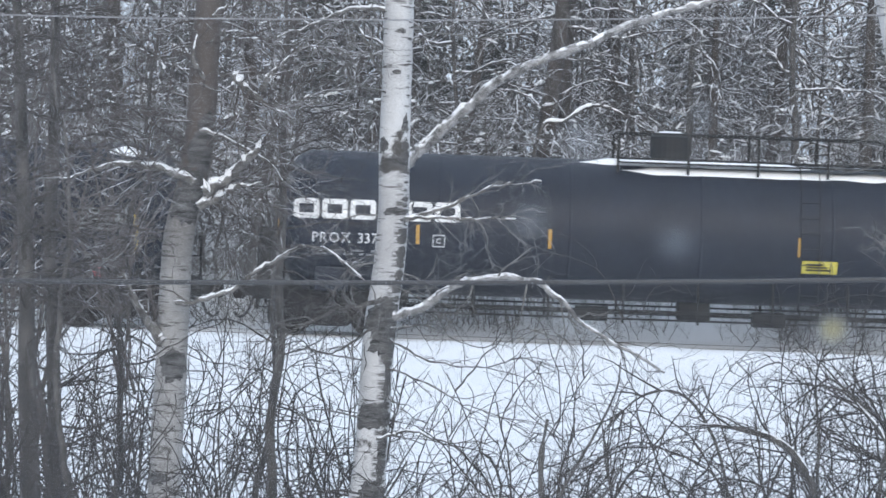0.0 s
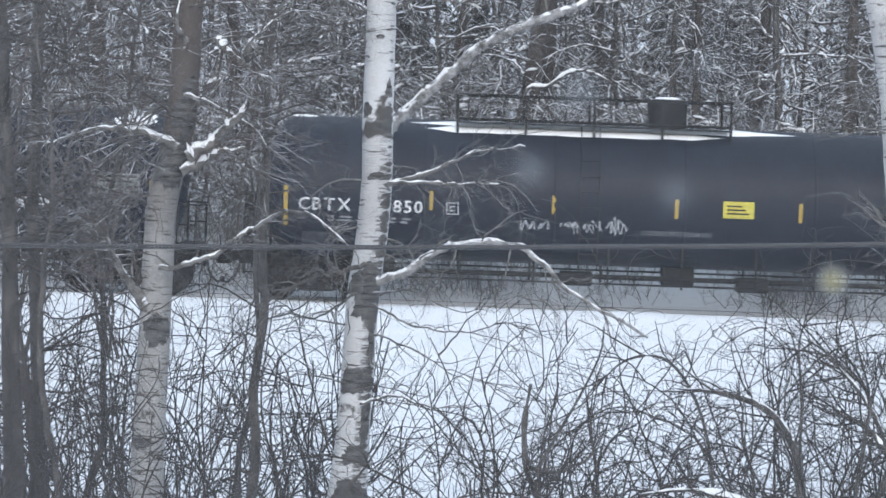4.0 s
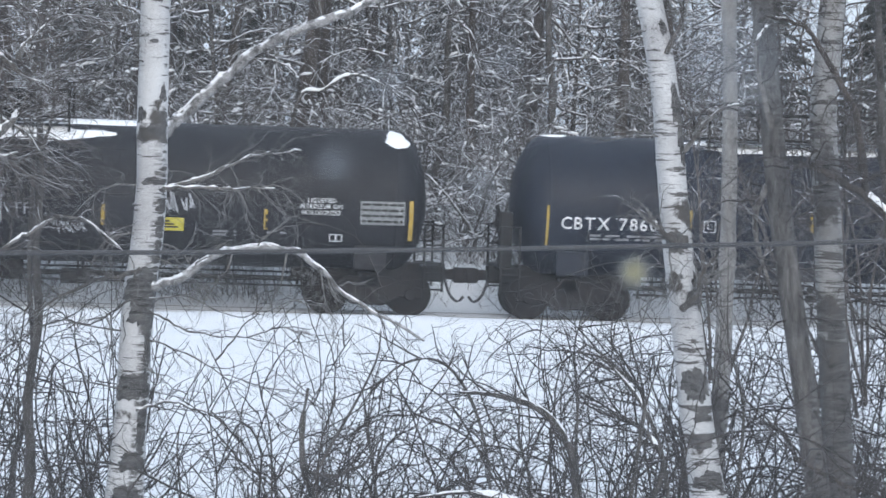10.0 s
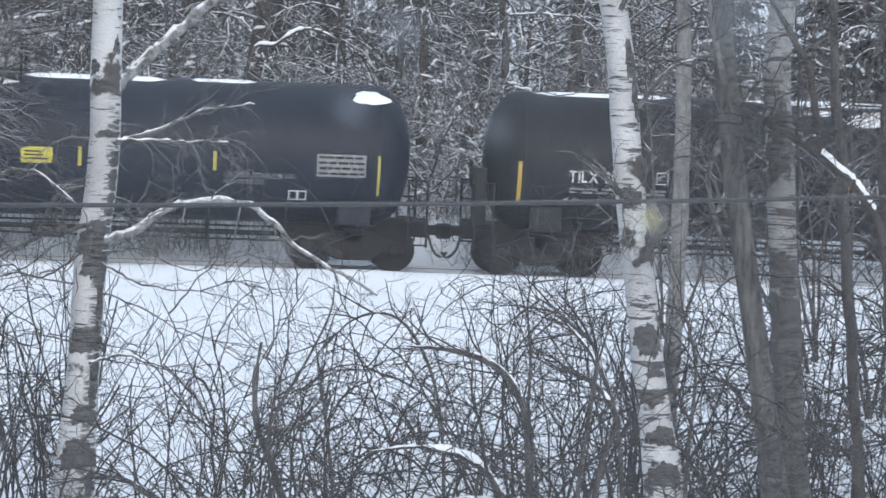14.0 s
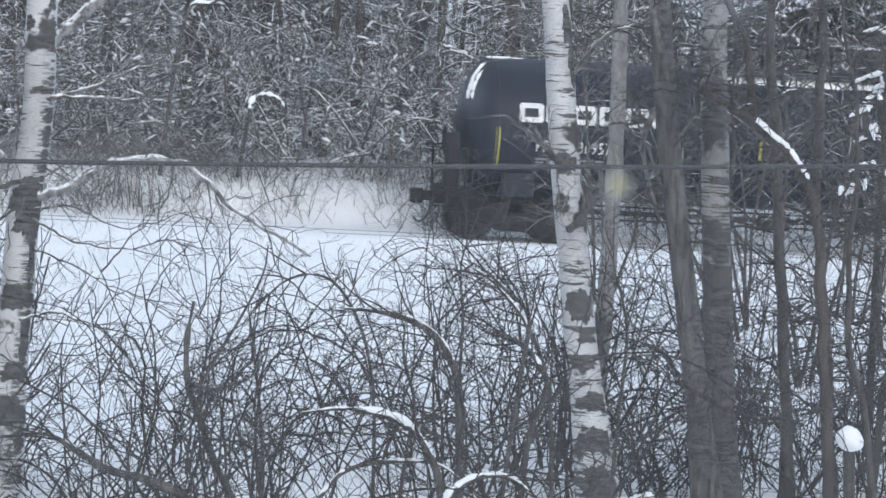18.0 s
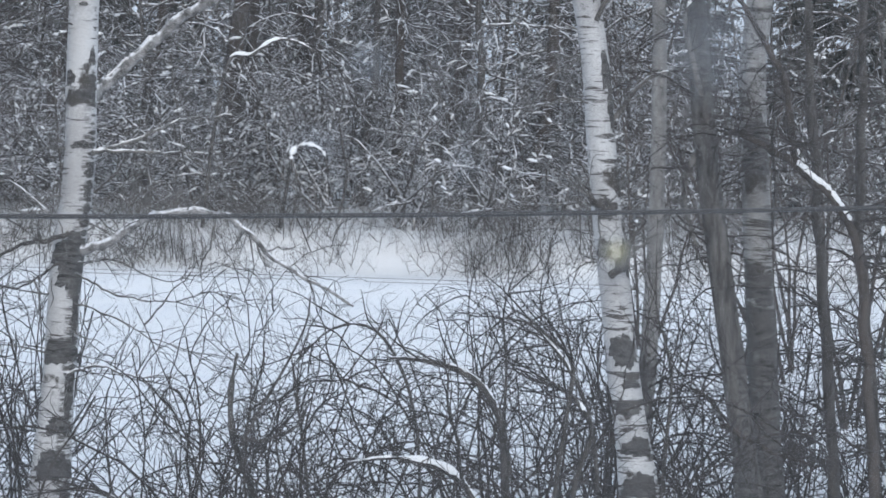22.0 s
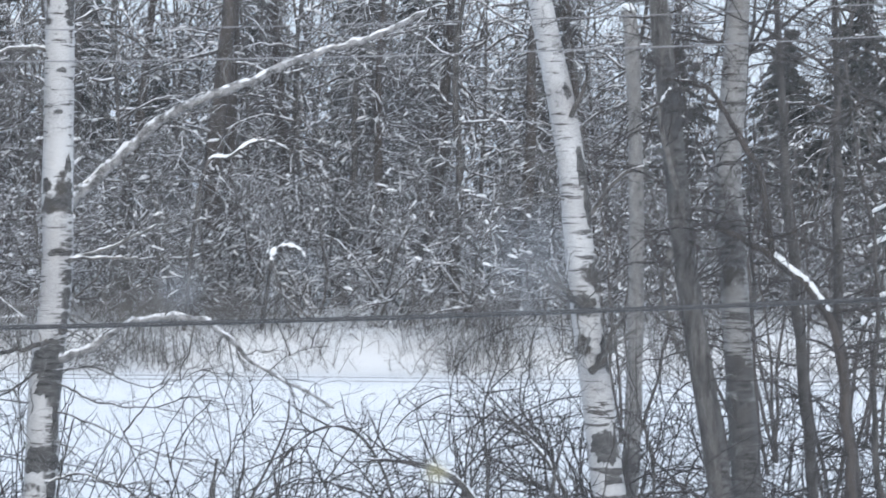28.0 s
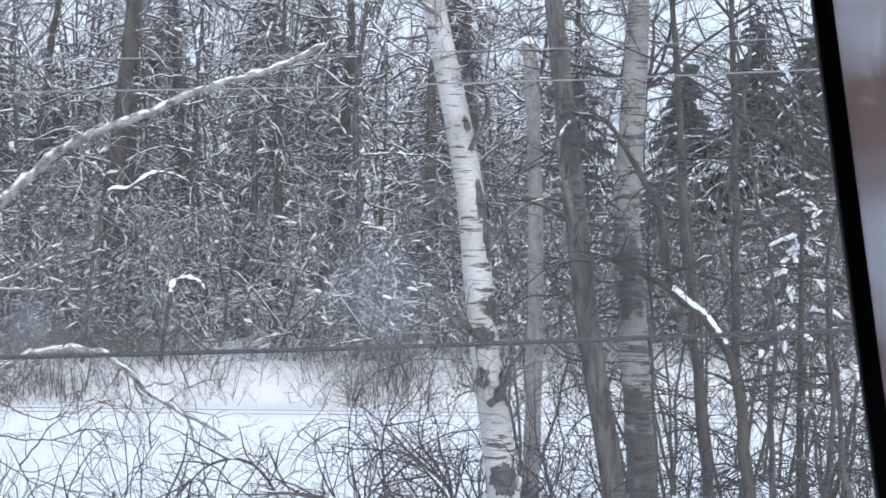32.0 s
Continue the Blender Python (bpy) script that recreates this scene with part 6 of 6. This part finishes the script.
def thin_tree(seed, height):
    """A bare young tree of many stems, with fine brown twigs."""
    rng = random.Random(seed)
    t = empty("young_tree", pose(0, 0, -60), "bare brown young tree with fine twigs", "tree", "young trees round the clearing")
    for k in range(4):
        g = Geo()
        a = rng.uniform(0, 2 * math.pi)
        grow(g, rng, Vector((rng.uniform(-0.3, 0.3), rng.uniform(-0.3, 0.3), -0.05)), Vector((math.cos(a) * 0.22, math.sin(a) * 0.22, 1)), height * rng.uniform(0.7, 1.1), 0.03, 3, (11, 5, 3), 0.18, 0.0, 8, 5, 0.9, 0.3, 0.3)
        g.part("stem", M_TWIG2, t)
    return t


def bank_clump(seed):
    rng = random.Random(seed)
    t = empty("bank_bush", pose(0, 0, -60), "bare upright bush on the snowy bank", "bush", "bushes on the far bank")
    for k in range(9):
        g = Geo()
        a = rng.uniform(0, 2 * math.pi)
        grow(g, rng, Vector((rng.uniform(-0.45, 0.45), rng.uniform(-0.3, 0.3), -0.05)), Vector((math.cos(a) * 0.25, math.sin(a) * 0.25, 1)), rng.uniform(0.8, 1.8), 0.011, 2, (6, 4), 0.24, 0.0, 5, 4, 0.8, 0.35, 0.45)
        g.part("stem", M_BRUSH, t)
    return t


def young_spruce():
    """A young fir whose fronds droop under pads of snow."""
    rng = random.Random(61)
    x, y = FIR
    z0 = ground_z(x, y)
    t = empty("young_fir", pose(x, y, z0), "young fir with fronds bowed by pads of snow", "tree")
    g = Geo()
    g.tube([Vector((0.25, 0.2, -0.1)), Vector((0.22, 0.2, 2.6)), Vector((0.2, 0.2, 5.2))], [0.05, 0.04, 0.012], 8)
    g.part("trunk", M_DARKBARK, t)
    gb, gs = Geo(), Geo()
    for k in range(34):
        z = 0.8 + 3.9 * k / 34 + rng.uniform(-0.06, 0.06)
        reach = 0.22 + 0.27 * (5.0 - z)
        a = rng.uniform(0, 2 * math.pi)
        d = Vector((math.cos(a), math.sin(a), 0.2))
        pts = [Vector((0.22, 0.2, z))]
        for s in range(5):
            d = (d + Vector((0, 0, -0.13)) + unit(rng) * 0.12).normalized()
            pts.append(pts[-1] + d * reach / 5)
        gb.tube(pts, [0.007, 0.007, 0.006, 0.005, 0.004, 0.002], 4)
        for j in range(10):
            i = 1 + j // 3 if j < 9 else 4
            q = pts[i].lerp(pts[i + 1], rng.random())
            sd = d.cross(Vector((0, 0, 1))).normalized() * (1 if j % 2 else -1)
            e = q + (sd * 0.8 + d * 0.7 + Vector((0, 0, -0.15)) + unit(rng) * 0.2) * reach * rng.uniform(0.15, 0.3)
            gb.tube([q, q.lerp(e, 0.5), e], [0.006, 0.012, 0.004], 4)
            if z > 2.6 and rng.random() < 0.3:
                m = q.lerp(e, 0.6) + Vector((0, 0, 0.018))
                w = (e - q).normalized() * rng.uniform(0.07, 0.15)
                gs.tube([m - w, m - w * 0.4 + Vector((0, 0, 0.012)), m + w * 0.4 + Vector((0, 0, 0.008)), m + w], [0.01, rng.uniform(0.02, 0.036), rng.uniform(0.02, 0.034), 0.01], 7)
    gb.part("boughs", M_NEEDLE, t)
    gs.part("snow", M_SNOWCAP, t, "pads of snow on the fronds")


def build_woods():
    rng = random.Random(5)
    leafless = [wood_tree(200 + k, rng.uniform(8, 12), r, 30, "bare_tree", "bare tree with snow on its branches") for k, r in enumerate((0.05, 0.055, 0.09, 0.05, 0.07, 0.13, 0.10))]
    pines = [wood_tree(220 + k, 15.0, 0.25, 20, "pine_tree", "dark pine trunk with snowy broken branches", 2.5) for k in range(2)]
    dark = [spruce(230 + k, h) for k, h in enumerate((9.0, 11.0, 7.5))]
    bushes = [wood_bush(250 + k, h, 6, s) for k, (h, s) in enumerate(((3.2, 0.08), (4.2, 0.10), (5.2, 0.11), (2.4, 0.05), (4.6, 0.06)))]

    thin = [thin_tree(270 + k, h) for k, h in enumerate((5.0, 6.0, 5.5))]

    clumps = [bank_clump(290 + k) for k in range(3)]

    def put(kind, x, y):
        copy_thing(kind[rng.randrange(len(kind))], pose(x, y, ground_z(x, y), 0, 0, rng.uniform(0, 360)))

    for row, (y0, y1, n) in enumerate(((67.5, 71, 17), (71, 77, 28), (77, 87, 34), (87, 100, 20))):
        for k in range(n):
            x = -13 - row * 2 + (42 + row * 5) * (k + rng.random()) / n
            y = rng.uniform(y0, y1)
            if x > 15.0 * y / 72 and rng.random() < 0.72:
                continue
            put(leafless, x, y)
    for k in range(10):
        x = -18 + 36 * (k + rng.random()) / 10
        put(dark, x, rng.uniform(92, 112))
    for k, x, y in ((0, 19.3, 72), (2, 17.7, 73.5), (2, 21, 73.5), (0, 22.6, 78), (1, 25, 84), (2, 16.2, 80), (2, 27, 74), (2, 18.6, 77), (2, 20.2, 76.5)):
        copy_thing(dark[k], pose(x, y, ground_z(x, y), 0, 0, 40 * x))
    for y0, y1, n in ((66.0, 68.5, 42), (68.5, 73, 34), (78, 92, 24)):
        for k in range(n):
            x = -13 + 41 * (k + rng.random()) / n
            put(bushes, x, rng.uniform(y0, y1))
    for k in range(6):
        put(leafless, 12.0 + 5.2 * (k + rng.random()) / 6, rng.uniform(73, 92))
    for k, (x, y, big) in enumerate(((2.49, 70.0, 1.1), (3.25, 71.5, 0.9), (6.65, 71.0, 0.7), (9.9, 69.5, 0.85), (-4.6, 70.5, 0.9), (-7.8, 72.0, 1.1), (0.2, 74.0, 0.8), (8.1, 74.5, 0.9), (12.6, 72.5, 0.9), (5.0, 76.0, 1.1), (-2.2, 73.0, 0.7), (14.6, 75.0, 0.8))):
        copy_thing(pines[k % 2], pose(x, y, ground_z(x, y), 0, 0, 77 * k) @ Matrix.Scale(big, 4))
    # upright clumps on the far bank
    for k, x in enumerate((-9.0, -6.2, -4.6, -2.0, 0.6, 1.3, 2.2, 4.9, 8.6, 9.2, 10.3, 12.8, 14.4, 17.5, 21)):
        y = 63.9 + 0.5 * rng.random()
        copy_thing(clumps[k % 3], pose(x, y, ground_z(x, y), 0, 0, rng.uniform(0, 360)))
    for x0, x1, n in ((-0.7, 1.8, 4), (3.4, 4.6, 2), (6.8, 9.5, 6), (-6.5, -3.0, 4), (10.5, 15.0, 5)):
        for k in range(n):
            x, y = x0 + (x1 - x0) * (k + rng.random()) / n, rng.uniform(63.5, 66.0)
            copy_thing(clumps[k % 3], pose(x, y, ground_z(x, y), 0, 0, rng.uniform(0, 360)))
    # clumps between the thicket and the track, at both ends of the clearing
    for x, y in ((-6.0, 37), (-5.0, 33), (-6.9, 43), (-4.9, 45), (-4.2, 30), (-7.6, 38), (-5.7, 50), (9.3, 40), (10.4, 43), (11.6, 39), (9.0, 34), (12.6, 45), (10.6, 35), (8.6, 46), (13.6, 41)):
        put(thin, x, y)
    for k, v in enumerate(leafless + pines + dark + bushes + thin + clumps):
        x, y = -24 - 2 * (k % 5), 70 + 4 * (k // 5)
        v.matrix_world = pose(x, y, ground_z(x, y))
    # far woods
    g = Geo()
    for k in range(330):
        x, y = rng.uniform(-45, 60), rng.uniform(98, 140)
        z = ground_z(x, y)
        h = rng.uniform(10, 16) if x < 19 else rng.uniform(3, 6)
        grow(g, rng, Vector((x, y, z)), Vector((rng.uniform(-0.15, 0.15), 0, 1)), h, 0.10, 2, (15, 5), 0.14, -0.02, 6, 4, 0.8, 0.3, 0.28)
    tagged(g.part("far_woods", M_FROST), "far bare grey-brown woods", "woods", kind="stuff")
    # dry stalks on the far bank
    g = Geo()
    for k in range(5200):
        cx = rng.uniform(-11, 22)
        y = rng.uniform(63.2, 67.5)
        thick = 0.8 if cx < 3.9 or 7.7 < cx < 9.3 else 0.22 if cx < 7.7 else 0.2
        if rng.random() > thick * (0.75 + 1.5 * noise.noise((cx * 0.6, y * 0.9, 0))):
            continue
        grow(g, rng, Vector((cx, y, ground_z(cx, y) - 0.03)), Vector((rng.uniform(-0.9, 0.9), rng.uniform(-0.6, 0.6), 1)), rng.uniform(0.3, 0.95), rng.uniform(0.006, 0.011), 2, (5, 3), 0.35, 0.0, 3, 3, 0.8, 0.4, 0.5)
    tagged(g.part("dry_brush", M_BRUSH), "dry brown stalks standing out of the snowy bank", "brush", kind="stuff")


build_woods()
FIR = (8.45, 30.0)
young_spruce()


# ---- what moves ----
SPEED = [(0, 5.09), (4, 5.03), (7, 5.01), (9, 5.015), (12, 5.06), (13, 5.14), (14.5, 5.19), (16.5, 5.28), (18, 5.4), (32, 5.5)]


def run_length(t):
    """Metres that the train has gone by t seconds."""
    s = 0.0
    for (a, va), (b, vb) in zip(SPEED, SPEED[1:]):
        if t <= a:
            break
        e = min(t, b)
        ve = va + (vb - va) * (e - a) / (b - a)
        s += (va + ve) / 2 * (e - a)
    return s


def motions():
    for car in CARS:
        u = car.location.x
        walk(car, [(0.5 * k, pose(u + run_length(0.5 * k), TANK_Y, 0)) for k in range(65)])
    ts = [0.0]
    while ts[-1] < 32.0:
        ts.append(min(32.0, ts[-1] + 0.1))
    for w, wx in WHEELS:
        walk(w, [(t, pose(wx, 0, 0.457, 0, math.degrees(run_length(t) / 0.457) % 360.0, 0)) for t in ts])


motions()
